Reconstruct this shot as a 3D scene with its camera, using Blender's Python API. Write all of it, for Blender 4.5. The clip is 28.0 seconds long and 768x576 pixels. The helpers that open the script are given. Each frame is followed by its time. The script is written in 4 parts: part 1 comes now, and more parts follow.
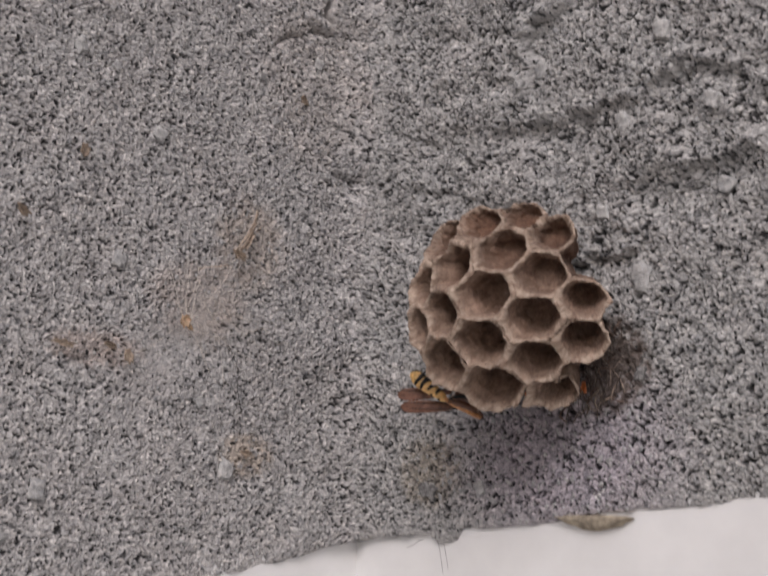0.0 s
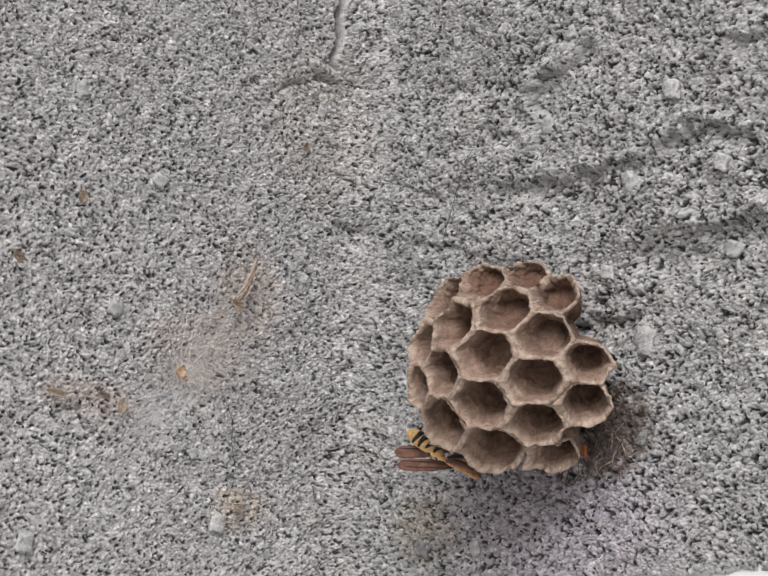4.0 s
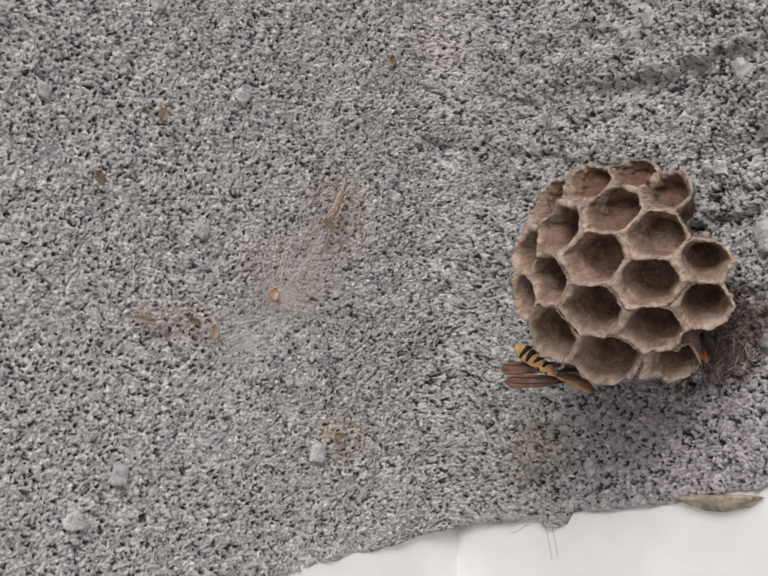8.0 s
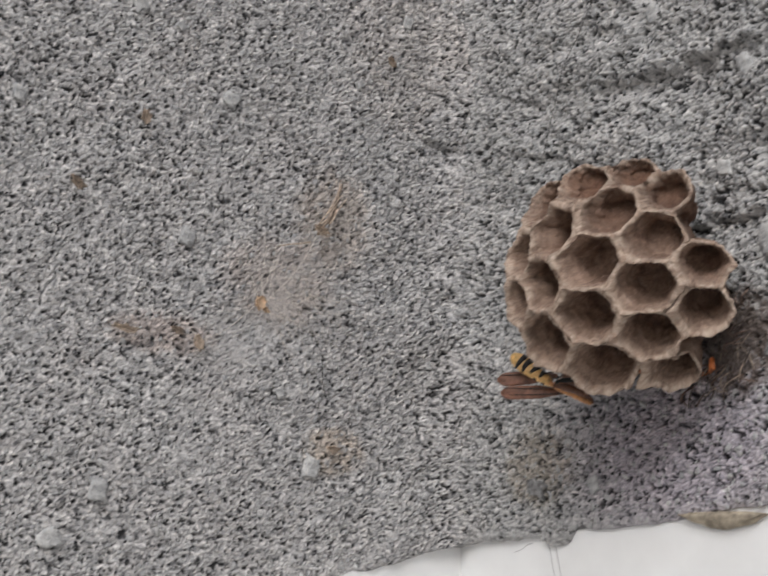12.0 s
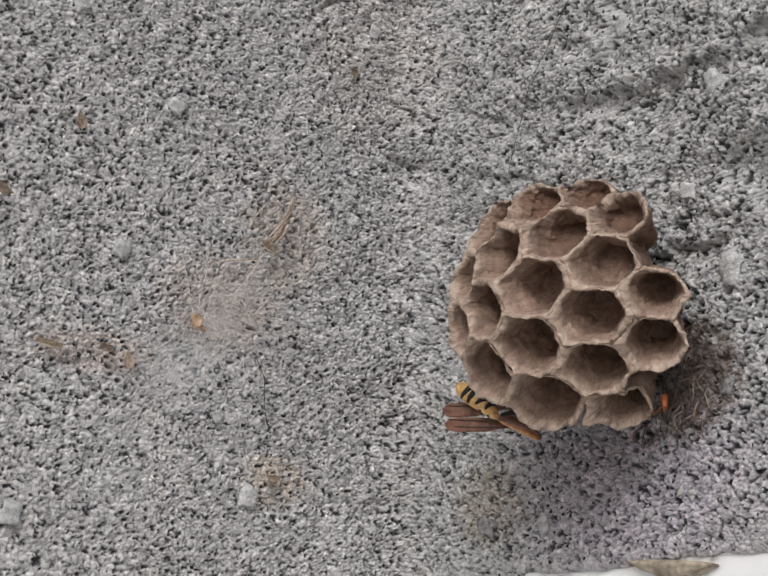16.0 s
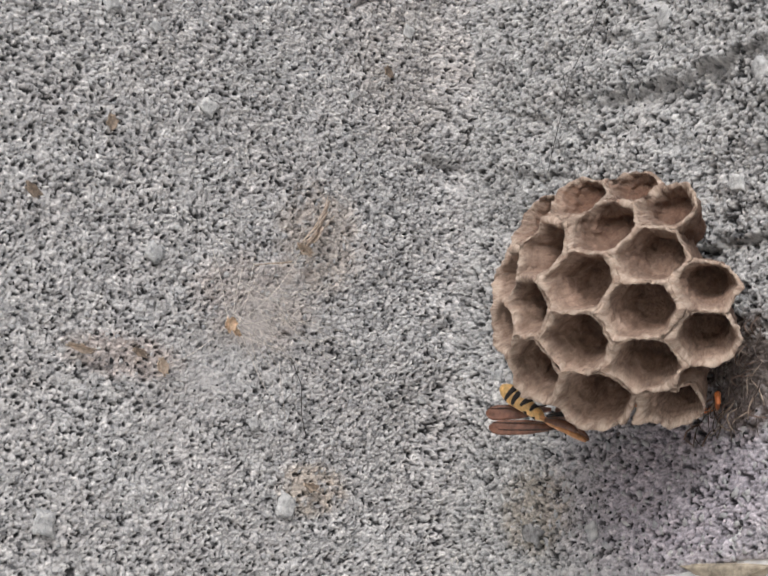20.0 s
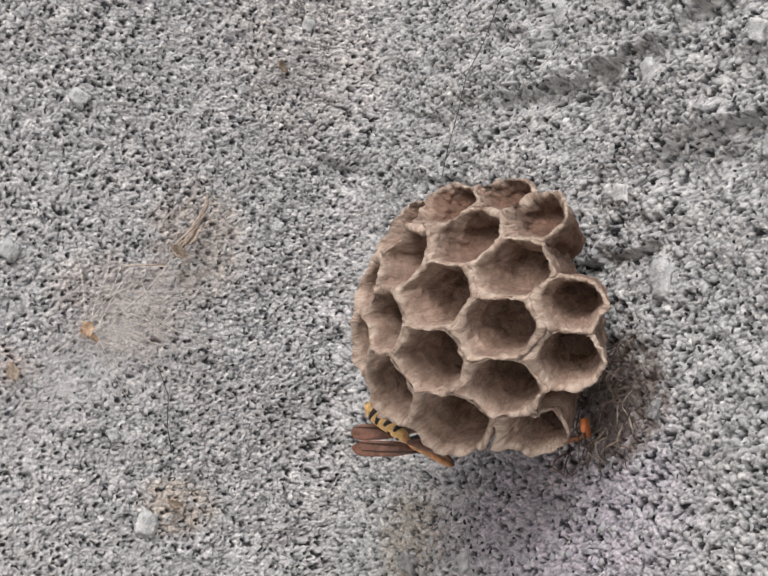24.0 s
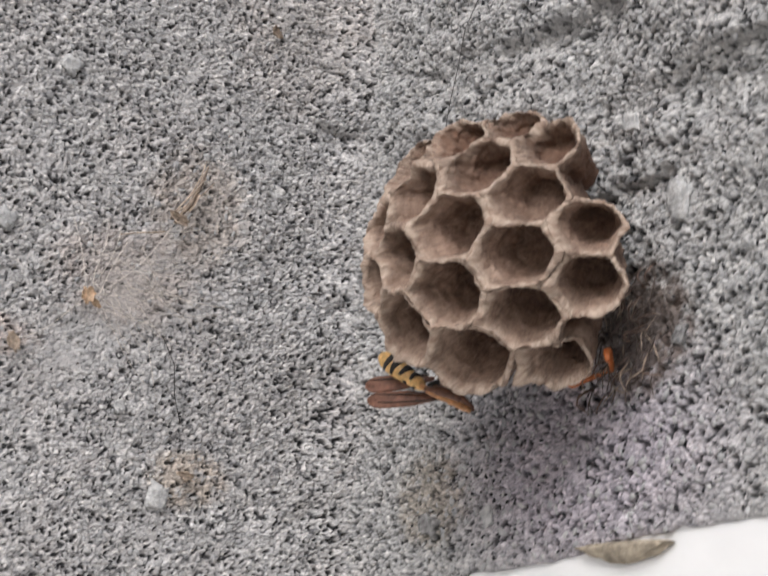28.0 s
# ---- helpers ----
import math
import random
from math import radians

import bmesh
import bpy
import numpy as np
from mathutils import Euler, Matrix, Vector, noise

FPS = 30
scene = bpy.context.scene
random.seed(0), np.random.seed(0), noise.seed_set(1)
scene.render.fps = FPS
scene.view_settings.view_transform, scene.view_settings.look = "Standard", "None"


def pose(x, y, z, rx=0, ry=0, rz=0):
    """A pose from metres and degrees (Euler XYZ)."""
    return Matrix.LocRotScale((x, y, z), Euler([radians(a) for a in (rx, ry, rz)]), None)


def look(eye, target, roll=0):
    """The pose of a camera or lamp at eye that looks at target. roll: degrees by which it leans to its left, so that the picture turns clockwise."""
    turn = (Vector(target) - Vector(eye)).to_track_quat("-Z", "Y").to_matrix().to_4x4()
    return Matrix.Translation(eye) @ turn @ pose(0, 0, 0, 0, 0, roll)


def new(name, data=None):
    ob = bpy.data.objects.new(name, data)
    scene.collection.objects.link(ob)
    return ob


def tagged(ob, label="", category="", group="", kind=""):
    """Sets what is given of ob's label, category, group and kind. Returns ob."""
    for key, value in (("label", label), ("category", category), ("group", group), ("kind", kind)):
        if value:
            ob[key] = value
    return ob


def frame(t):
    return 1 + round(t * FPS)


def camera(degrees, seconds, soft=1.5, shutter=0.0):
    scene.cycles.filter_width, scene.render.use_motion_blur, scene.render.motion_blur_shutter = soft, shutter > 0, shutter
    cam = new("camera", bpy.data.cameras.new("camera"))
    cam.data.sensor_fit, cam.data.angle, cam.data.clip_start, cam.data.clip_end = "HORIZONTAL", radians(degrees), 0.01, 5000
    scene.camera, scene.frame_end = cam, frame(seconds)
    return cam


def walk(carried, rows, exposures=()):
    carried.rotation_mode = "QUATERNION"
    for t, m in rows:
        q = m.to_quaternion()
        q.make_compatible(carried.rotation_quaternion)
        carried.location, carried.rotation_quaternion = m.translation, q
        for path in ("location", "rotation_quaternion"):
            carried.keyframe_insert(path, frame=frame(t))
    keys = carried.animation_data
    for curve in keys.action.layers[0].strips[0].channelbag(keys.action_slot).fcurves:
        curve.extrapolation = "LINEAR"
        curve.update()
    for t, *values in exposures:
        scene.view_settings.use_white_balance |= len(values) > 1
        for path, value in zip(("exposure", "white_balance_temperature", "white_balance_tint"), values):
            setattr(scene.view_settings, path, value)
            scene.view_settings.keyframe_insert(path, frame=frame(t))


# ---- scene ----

MM = 0.001


def aim(x, y, z, yaw, pitch, roll):
    """A camera pose from millimetres and degrees: yaw to the left of +y, pitch up."""
    a, b = radians(yaw), radians(pitch)
    eye = Vector((x, y, z)) * MM
    return look(eye, eye + Vector((-math.sin(a) * math.cos(b), math.cos(a) * math.cos(b), math.sin(b))), roll)


# ---- camera and its path ----
cam = camera(27.14, 28.0, soft=1.6, shutter=0.5)
PATH = [
    (0, aim(13.61, -191.76, -23.18, 3.386, 9.221, 1.885)),
    (0.5, aim(13.16, -191.31, -18.61, 3.500, 9.969, 2.799)),
    (1, aim(12.84, -193.58, -17.20, 3.288, 10.116, 3.438)),
    (1.5, aim(12.31, -192.01, -19.21, 3.272, 9.977, 3.529)),
    (2, aim(12.18, -191.08, -19.05, 3.271, 9.821, 3.399)),
    (2.5, aim(11.82, -191.02, -19.48, 3.124, 9.852, 3.334)),
    (3, aim(12.00, -190.96, -18.60, 3.113, 9.919, 3.327)),
    (3.5, aim(12.25, -190.06, -19.27, 3.107, 10.024, 3.288)),
    (5.5, aim(11.90, -189.66, -19.77, 2.788, 10.173, 3.068)),
    (6, aim(11.96, -189.38, -20.03, 2.855, 10.164, 3.033)),
    (6.5, aim(11.04, -186.66, -22.40, 3.387, 9.261, 2.519)),
    (7, aim(10.33, -182.21, -24.03, 5.027, 8.984, 1.978)),
    (7.5, aim(9.15, -180.47, -24.54, 5.711, 8.896, 1.472)),
    (8, aim(9.71, -180.42, -24.18, 5.858, 8.992, 1.191)),
    (8.5, aim(10.07, -180.38, -23.39, 5.858, 9.126, 1.119)),
    (9, aim(10.62, -180.36, -21.93, 5.982, 9.241, 1.391)),
    (9.5, aim(11.48, -178.08, -22.20, 6.105, 9.191, 1.501)),
    (10, aim(11.87, -174.72, -21.42, 7.091, 9.188, 1.689)),
    (10.5, aim(11.67, -171.49, -23.95, 8.249, 9.183, 1.662)),
    (11, aim(11.56, -171.38, -24.55, 8.639, 9.216, 1.461)),
    (11.5, aim(13.13, -169.17, -25.44, 8.649, 9.329, 1.176)),
    (12, aim(17.05, -173.16, -24.45, 8.568, 9.737, 1.418)),
    (12.5, aim(21.80, -169.40, -21.76, 8.642, 10.025, 2.145)),
    (14.5, aim(25.51, -163.25, -23.66, 10.350, 10.329, 3.263)),
    (15, aim(25.62, -163.23, -23.12, 10.524, 10.479, 3.393)),
    (15.5, aim(25.32, -164.19, -22.86, 10.462, 10.477, 3.495)),
    (16, aim(25.94, -163.01, -22.74, 10.613, 10.521, 3.497)),
    (16.5, aim(26.02, -162.25, -23.12, 10.624, 10.589, 3.456)),
    (17, aim(25.76, -162.72, -22.64, 10.581, 10.664, 3.470)),
    (17.5, aim(25.63, -162.45, -22.72, 10.653, 10.800, 3.509)),
    (18, aim(25.18, -161.82, -21.94, 10.772, 10.793, 3.581)),
    (18.5, aim(25.29, -160.47, -21.87, 11.006, 10.971, 3.621)),
    (19, aim(24.66, -159.36, -23.97, 11.250, 11.229, 3.354)),
    (19.5, aim(23.64, -159.62, -23.20, 11.484, 11.409, 3.191)),
    (20, aim(23.73, -158.92, -24.78, 11.488, 11.599, 2.937)),
    (20.5, aim(26.88, -149.32, -26.49, 11.923, 11.338, 2.246)),
    (22.5, aim(36.66, -142.61, -20.26, 14.775, 10.203, 5.403)),
    (23, aim(36.01, -147.38, -21.66, 13.062, 10.740, 5.141)),
    (23.5, aim(35.87, -147.94, -21.83, 12.759, 11.200, 5.032)),
    (24, aim(36.15, -147.53, -21.42, 12.910, 11.578, 4.913)),
    (24.5, aim(36.04, -147.26, -21.35, 12.857, 11.823, 4.868)),
    (25, aim(36.26, -147.30, -21.20, 12.868, 11.887, 4.838)),
    (25.5, aim(36.01, -147.56, -21.71, 12.788, 12.008, 4.757)),
    (26, aim(35.99, -147.51, -21.96, 12.756, 12.114, 4.673)),
    (26.5, aim(35.90, -147.43, -22.22, 12.638, 12.125, 4.576)),
    (27, aim(36.03, -147.17, -22.98, 12.652, 12.273, 4.374)),
    (27.5, aim(35.51, -146.09, -23.40, 12.594, 12.386, 4.206)),
    (28, aim(33.88, -142.19, -30.02, 12.681, 14.001, 2.372)),
]
# seconds, stops, kelvin, tint
LIGHT = ((0, -0.33, 6540, 17), (0.5, -0.1, 6470, 15), (1, 0.16, 6370, 12), (3, 0.2, 6320, 11), (6, 0.12, 6320, 9), (7, -0.02, 6420, 14), (8, -0.04, 6420, 12), (9, -0.02, 6370, 12),
         (11, -0.12, 6320, 11), (12, -0.12, 6320, 10), (15, 0.03, 6320, 10), (17, 0.08, 6320, 10), (19, 0.28, 6320, 10), (20, 0.30, 6320, 10), (23, 0.42, 6320, 10), (25, 0.38, 6320, 11), (27, 0.32, 6320, 11), (28, 0.25, 6320, 11))
walk(cam, PATH, LIGHT)

# ---- daylight: bright overcast sky, broad soft sun from above and behind the camera's left shoulder ----
world = bpy.data.worlds.new("overcast_sky")
scene.world = world
world.use_nodes = True
wn = world.node_tree.nodes
sky = wn.new("ShaderNodeTexSky")
sky.sky_type, sky.sun_disc = "NISHITA", False
sky.sun_elevation, sky.sun_rotation = radians(42), radians(187)
sky.dust_density, sky.air_density, sky.ozone_density = 4.0, 0.8, 0.5
world.node_tree.links.new(sky.outputs[0], wn["Background"].inputs[0])
wn["Background"].inputs[1].default_value = 0.084
sun = new("sun", bpy.data.lights.new("sun", "SUN"))
sun.data.energy, sun.data.angle, sun.data.color = 1.74, radians(36), (0.95, 0.977, 1.0)
sun.matrix_world = look((-0.08, -0.86, 0.78), (0, 0, 0))


# ---- node materials ----
class Mat:
    def __init__(self, name, rough=0.8, metal=0.0):
        self.m = bpy.data.materials.new(name)
        self.m.use_nodes = True
        self.t = self.m.node_tree
        self.b = self.t.nodes["Principled BSDF"]
        self.b.inputs["Roughness"].default_value = rough
        self.b.inputs["Metallic"].default_value = metal
        self.pos = self.t.nodes.new("ShaderNodeTexCoord").outputs["Object"]

    def link(self, a, b):
        self.t.links.new(a, b)
        return self

    def stretch(self, sx, sy, sz):
        n = self.t.nodes.new("ShaderNodeMapping")
        n.inputs["Scale"].default_value = (sx, sy, sz)
        self.link(self.pos, n.inputs["Vector"])
        return n.outputs[0]

    def noise(self, size_mm, detail=3.0, rough=0.6, vec=None):
        n = self.t.nodes.new("ShaderNodeTexNoise")
        n.inputs["Scale"].default_value = 1.0 / (size_mm * MM)
        n.inputs["Detail"].default_value, n.inputs["Roughness"].default_value = detail, rough
        self.link(vec or self.pos, n.inputs["Vector"])
        return n.outputs["Fac"]

    def ramp(self, fac, *stops):
        n = self.t.nodes.new("ShaderNodeValToRGB")
        r = n.color_ramp
        while len(r.elements) < len(stops):
            r.elements.new(0.5)
        for e, (p, c) in zip(r.elements, stops):
            e.position, e.color = p, (*c, 1) if len(c) == 3 else c
        self.link(fac, n.inputs[0])
        return n.outputs[0]

    def mix(self, fac, a, b, blend="MIX"):
        n = self.t.nodes.new("ShaderNodeMix")
        n.data_type, n.blend_type = "RGBA", blend
        for v, i in ((fac, 0), (a, 6), (b, 7)):
            if isinstance(v, (int, float)):
                n.inputs[i].default_value = v
            elif isinstance(v, tuple):
                n.inputs[i].default_value = (*v, 1)
            else:
                self.link(v, n.inputs[i])
        return n.outputs[2]

    def random(self, island=False):
        if island:
            return self.t.nodes.new("ShaderNodeNewGeometry").outputs["Random Per Island"]
        return self.t.nodes.new("ShaderNodeObjectInfo").outputs["Random"]

    def bump(self, fac, mm, strength=1.0):
        n = self.t.nodes.new("ShaderNodeBump")
        n.inputs["Strength"].default_value, n.inputs["Distance"].default_value = strength, mm * MM
        self.link(fac, n.inputs["Height"])
        old = self.b.inputs["Normal"]
        if old.is_linked:
            self.link(old.links[0].from_socket, n.inputs["Normal"])
        return self.link(n.outputs[0], old)

    def color(self, c):
        if isinstance(c, tuple):
            self.b.inputs["Base Color"].default_value = (*c, 1)
            return self
        return self.link(c, self.b.inputs["Base Color"])


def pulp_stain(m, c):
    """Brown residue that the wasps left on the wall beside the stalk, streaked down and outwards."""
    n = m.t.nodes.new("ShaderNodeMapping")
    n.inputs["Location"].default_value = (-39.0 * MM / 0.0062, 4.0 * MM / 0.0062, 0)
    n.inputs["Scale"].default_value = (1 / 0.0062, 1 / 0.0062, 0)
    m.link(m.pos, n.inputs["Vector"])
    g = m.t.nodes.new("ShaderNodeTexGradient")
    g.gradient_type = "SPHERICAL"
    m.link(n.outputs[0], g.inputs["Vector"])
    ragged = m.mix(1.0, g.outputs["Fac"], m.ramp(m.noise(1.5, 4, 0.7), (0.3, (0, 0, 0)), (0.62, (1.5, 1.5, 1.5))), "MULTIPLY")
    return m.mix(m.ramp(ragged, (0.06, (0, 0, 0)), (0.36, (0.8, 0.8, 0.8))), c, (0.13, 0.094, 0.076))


def blotch(m, c, place, size, tint, size_of_edge=3.0):
    """A faint stain on the wall, ragged at its edge; place and size along and up the wall in mm."""
    n = m.t.nodes.new("ShaderNodeMapping")
    n.inputs["Location"].default_value = (-place[0] / size[0], -place[1] / size[1], 0)
    n.inputs["Scale"].default_value = (1000 / size[0], 1000 / size[1], 0)
    m.link(m.pos, n.inputs["Vector"])
    g = m.t.nodes.new("ShaderNodeTexGradient")
    g.gradient_type = "SPHERICAL"
    m.link(n.outputs[0], g.inputs["Vector"])
    ragged = m.mix(1.0, g.outputs["Fac"], m.ramp(m.noise(size_of_edge, 3, 0.6), (0.3, (0, 0, 0)), (0.6, (1.6, 1.6, 1.6))), "MULTIPLY")
    return m.mix(m.ramp(ragged, (0.04, (0, 0, 0)), (0.45, (1, 1, 1))), c, m.mix(1.0, c, tint, "MULTIPLY"))


def make_render(right_wall):
    """Cemented quarry sand: each grain its own grey, a few dark, a few tan, binder between, pit shade painted near
    black.
    """
    m = Mat("sand_cement_render", 0.85)
    tone, cement_shade = (m.t.nodes.new("ShaderNodeAttribute") for _ in range(2))
    tone.attribute_name, cement_shade.attribute_name = "tone", "cement_shade"
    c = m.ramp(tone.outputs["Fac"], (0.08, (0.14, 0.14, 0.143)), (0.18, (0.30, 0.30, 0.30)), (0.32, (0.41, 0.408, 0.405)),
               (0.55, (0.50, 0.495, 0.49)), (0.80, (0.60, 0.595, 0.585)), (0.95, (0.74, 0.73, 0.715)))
    # Near-black in pits and seams: their shade painted over the cement.
    c = m.mix(cement_shade.outputs["Fac"], c, (0.055, 0.055, 0.057))
    warm = m.ramp(m.noise(11, 2), (0.40, (0.998, 0.988, 0.992)), (0.64, (1.010, 0.986, 0.984)))
    c = m.mix(1.0, c, warm, "MULTIPLY")
    speck = m.ramp(m.noise(0.22, 3, 0.7), (0.30, (0.55, 0.55, 0.55)), (0.42, (1.0, 1.0, 1.0)), (0.66, (1.10, 1.10, 1.10)))
    c = m.mix(1.0, c, speck, "MULTIPLY")
    if right_wall:
        # Right wall toned down, left one up, to even out the sun.
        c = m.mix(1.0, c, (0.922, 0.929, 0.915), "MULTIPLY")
        # Violet-dark patch below the comb: the nest's shadow put into the colour.
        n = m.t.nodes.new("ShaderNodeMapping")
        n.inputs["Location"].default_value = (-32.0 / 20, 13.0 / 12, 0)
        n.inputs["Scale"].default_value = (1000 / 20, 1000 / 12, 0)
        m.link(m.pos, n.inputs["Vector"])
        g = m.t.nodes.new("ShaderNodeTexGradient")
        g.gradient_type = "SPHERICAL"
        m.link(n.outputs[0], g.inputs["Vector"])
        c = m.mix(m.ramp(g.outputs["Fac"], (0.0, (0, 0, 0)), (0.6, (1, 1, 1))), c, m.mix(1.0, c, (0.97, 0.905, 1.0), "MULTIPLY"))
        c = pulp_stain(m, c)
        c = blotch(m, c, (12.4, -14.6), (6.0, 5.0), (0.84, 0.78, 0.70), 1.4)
    else:
        c = m.mix(1.0, c, (1.07, 1.066, 1.052), "MULTIPLY")
        c = blotch(m, c, (24.5, 3.5), (8.0, 6.0), (1.0, 0.94, 0.905))
        c = blotch(m, c, (17.6, 10.8), (6.0, 6.5), (0.98, 0.91, 0.85), 1.6)
        c = blotch(m, c, (8.0, 33.0), (10.0, 13.0), (1.01, 0.985, 0.965))
        c = blotch(m, c, (37.5, -3.4), (7.0, 2.5), (0.98, 0.90, 0.86), 1.2)
        c = blotch(m, c, (17.0, -13.5), (4.5, 3.0), (1.03, 0.94, 0.84), 1.4)
    m.color(c).bump(m.noise(0.18, 3, 0.7), 0.09)
    m.b.inputs["Specular IOR Level"].default_value = 0.3
    return m.m


def make_grain(right_wall):
    """Loose coarse sand on the face."""
    m = Mat("sand_grain", 0.8)
    c = m.ramp(m.random(True), (0.0, (0.36, 0.36, 0.36)), (0.8, (0.44, 0.435, 0.425)), (1.0, (0.50, 0.495, 0.48)))
    m.color(pulp_stain(m, c) if right_wall else c).bump(m.noise(0.2, 2), 0.06)
    return m.m


def make_pebble():
    m = Mat("pale_pebble", 0.6)
    c = m.ramp(m.random(), (0.0, (0.46, 0.46, 0.455)), (1.0, (0.60, 0.595, 0.58)))
    d = m.ramp(m.noise(0.7, 4), (0.35, (0.62, 0.62, 0.63)), (0.65, (1.1, 1.1, 1.09)))
    m.color(m.mix(1.0, c, d, "MULTIPLY")).bump(m.noise(0.4, 3), 0.25)
    return m.m


def make_paper():
    """Chewed wood fibre: grey-brown paper in streaked bands, brighter where weathered, light painted on at the lips."""
    m = Mat("wasp_paper", 0.85)
    at = m.t.nodes.new("ShaderNodeAttribute")
    at.attribute_name = "lay"

    def strand(size, a, b):
        n = m.t.nodes.new("ShaderNodeMapping")
        n.inputs["Scale"].default_value = (a, a, b)
        m.link(at.outputs["Vector"], n.inputs["Vector"])
        return m.noise(size, 4, 0.65, n.outputs[0])

    layers, streak = strand(1.7, 0.5, 1.5), strand(0.7, 1.3, 0.75)
    c = m.ramp(layers, (0.24, (0.142, 0.090, 0.066)), (0.43, (0.232, 0.157, 0.118)), (0.56, (0.310, 0.223, 0.173)), (0.74, (0.435, 0.336, 0.272)))
    c = m.mix(1.0, c, m.ramp(streak, (0.34, (0.82, 0.80, 0.79)), (0.5, (1.0, 1.0, 1.0)), (0.68, (1.25, 1.26, 1.27))), "MULTIPLY")
    band = m.ramp(m.noise(3.0, 2, 0.5), (0.36, (0.80, 0.77, 0.75)), (0.52, (1.0, 0.99, 0.99)), (0.70, (1.2, 1.22, 1.24)))
    c = m.mix(1.0, c, band, "MULTIPLY")
    age = m.t.nodes.new("ShaderNodeAttribute")
    age.attribute_name = "fresh"
    c = m.mix(1.0, c, m.mix(age.outputs["Fac"], (1.0, 1.0, 1.0), (0.50, 0.37, 0.30)), "MULTIPLY")
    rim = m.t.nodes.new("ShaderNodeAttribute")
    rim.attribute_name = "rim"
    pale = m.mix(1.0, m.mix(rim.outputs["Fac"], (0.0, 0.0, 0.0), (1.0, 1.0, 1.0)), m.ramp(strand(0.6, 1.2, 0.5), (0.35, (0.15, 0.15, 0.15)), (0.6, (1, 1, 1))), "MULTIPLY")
    # Lip pulp is paler; light caught inside the mouth is painted in with it.
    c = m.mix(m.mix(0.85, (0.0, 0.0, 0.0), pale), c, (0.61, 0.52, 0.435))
    ribs = strand(0.42, 2.0, 0.22)
    c = m.mix(1.0, c, m.ramp(ribs, (0.34, (0.93, 0.92, 0.92)), (0.5, (1.0, 1.0, 1.0)), (0.66, (1.08, 1.08, 1.08))), "MULTIPLY")
    c = m.mix(1.0, c, (0.91, 0.86, 0.82), "MULTIPLY")
    m.bump(ribs, 0.06)
    fibre = strand(0.32, 1.2, 0.55)
    c = m.mix(1.0, c, m.ramp(fibre, (0.32, (0.84, 0.83, 0.82)), (0.5, (1.02, 1.02, 1.02)), (0.68, (1.18, 1.19, 1.20))), "MULTIPLY")
    m.color(c).bump(fibre, 0.12).bump(layers, 0.09).bump(streak, 0.12).bump(m.noise(0.16, 2), 0.05)
    return m.m


def make_plain(name, rgb, rough=0.5, size=1.0, depth=0.03, contrast=0.25, metal=0.0):
    m = Mat(name, rough, metal)
    lo, hi = tuple(v * (1 - contrast) for v in rgb), tuple(min(1, v * (1 + contrast)) for v in rgb)
    m.color(m.ramp(m.noise(size, 4), (0.35, lo), (0.65, hi))).bump(m.noise(size * 0.4, 3), depth)
    return m.m


RENDER, STAINED_SHADED_RENDER, GRAIN, STAINED_GRAIN, PEBBLE, PAPER = make_render(False), make_render(True), make_grain(False), make_grain(True), make_pebble(), make_paper()
DARK_GRAIN = make_plain("dark_mineral_grain", (0.022, 0.022, 0.024), 0.7, 0.3, 0.03, 0.5)
WHITE = make_plain("white_gloss_paint", (0.86, 0.86, 0.85), 0.35, 9, 0.02, 0.04)
RED_PULP = make_plain("red_brown_pulp", (0.15, 0.096, 0.072), 0.7, 0.6, 0.08, 0.4)
DARK_PULP = make_plain("dark_pulp", (0.10, 0.075, 0.062), 0.7, 0.6, 0.08, 0.45)
TAN_MORTAR = make_plain("tan_mortar", (0.34, 0.29, 0.22), 0.85, 1.2, 0.25, 0.35)
ORANGE_HUSK = make_plain("orange_husk", (0.60, 0.43, 0.29), 0.5, 0.6, 0.05, 0.4)
TAN_STRAW = make_plain("tan_straw", (0.46, 0.37, 0.29), 0.7, 0.5, 0.05, 0.35)
BROWN_STRAW = make_plain("brown_straw", (0.31, 0.245, 0.19), 0.75, 0.5, 0.05, 0.4)
PALE_SEED = make_plain("pale_seed", (0.74, 0.72, 0.66), 0.5, 0.5, 0.03, 0.1)
HAIR = make_plain("dark_hair", (0.045, 0.04, 0.036), 0.5, 1.0, 0.01, 0.3)
SILK = make_plain("spider_silk", (0.68, 0.62, 0.55), 0.4, 1.0, 0.01, 0.2)
YELLOW = make_plain("wasp_yellow", (0.70, 0.43, 0.16), 0.35, 0.5, 0.02, 0.3)
BLACK = make_plain("wasp_black", (0.014, 0.010, 0.008), 0.6, 0.5, 0.02, 0.4)
WING = make_plain("wasp_wing", (0.19, 0.088, 0.056), 0.5, 0.7, 0.03, 0.4)
VEIN = make_plain("wasp_wing_vein", (0.05, 0.026, 0.018), 0.5, 0.6, 0.02, 0.3)
LEG = make_plain("wasp_leg", (0.52, 0.25, 0.10), 0.4, 0.5, 0.02, 0.35)
LEG_DARK = make_plain("wasp_leg_dark", (0.13, 0.055, 0.03), 0.4, 0.5, 0.02, 0.4)
ANTENNA = make_plain("wasp_antenna", (0.52, 0.15, 0.04), 0.45, 0.4, 0.02, 0.2)
GREY_RENDER = make_plain("plain_grey_render", (0.42, 0.415, 0.41), 0.9, 12, 0.5, 0.2)
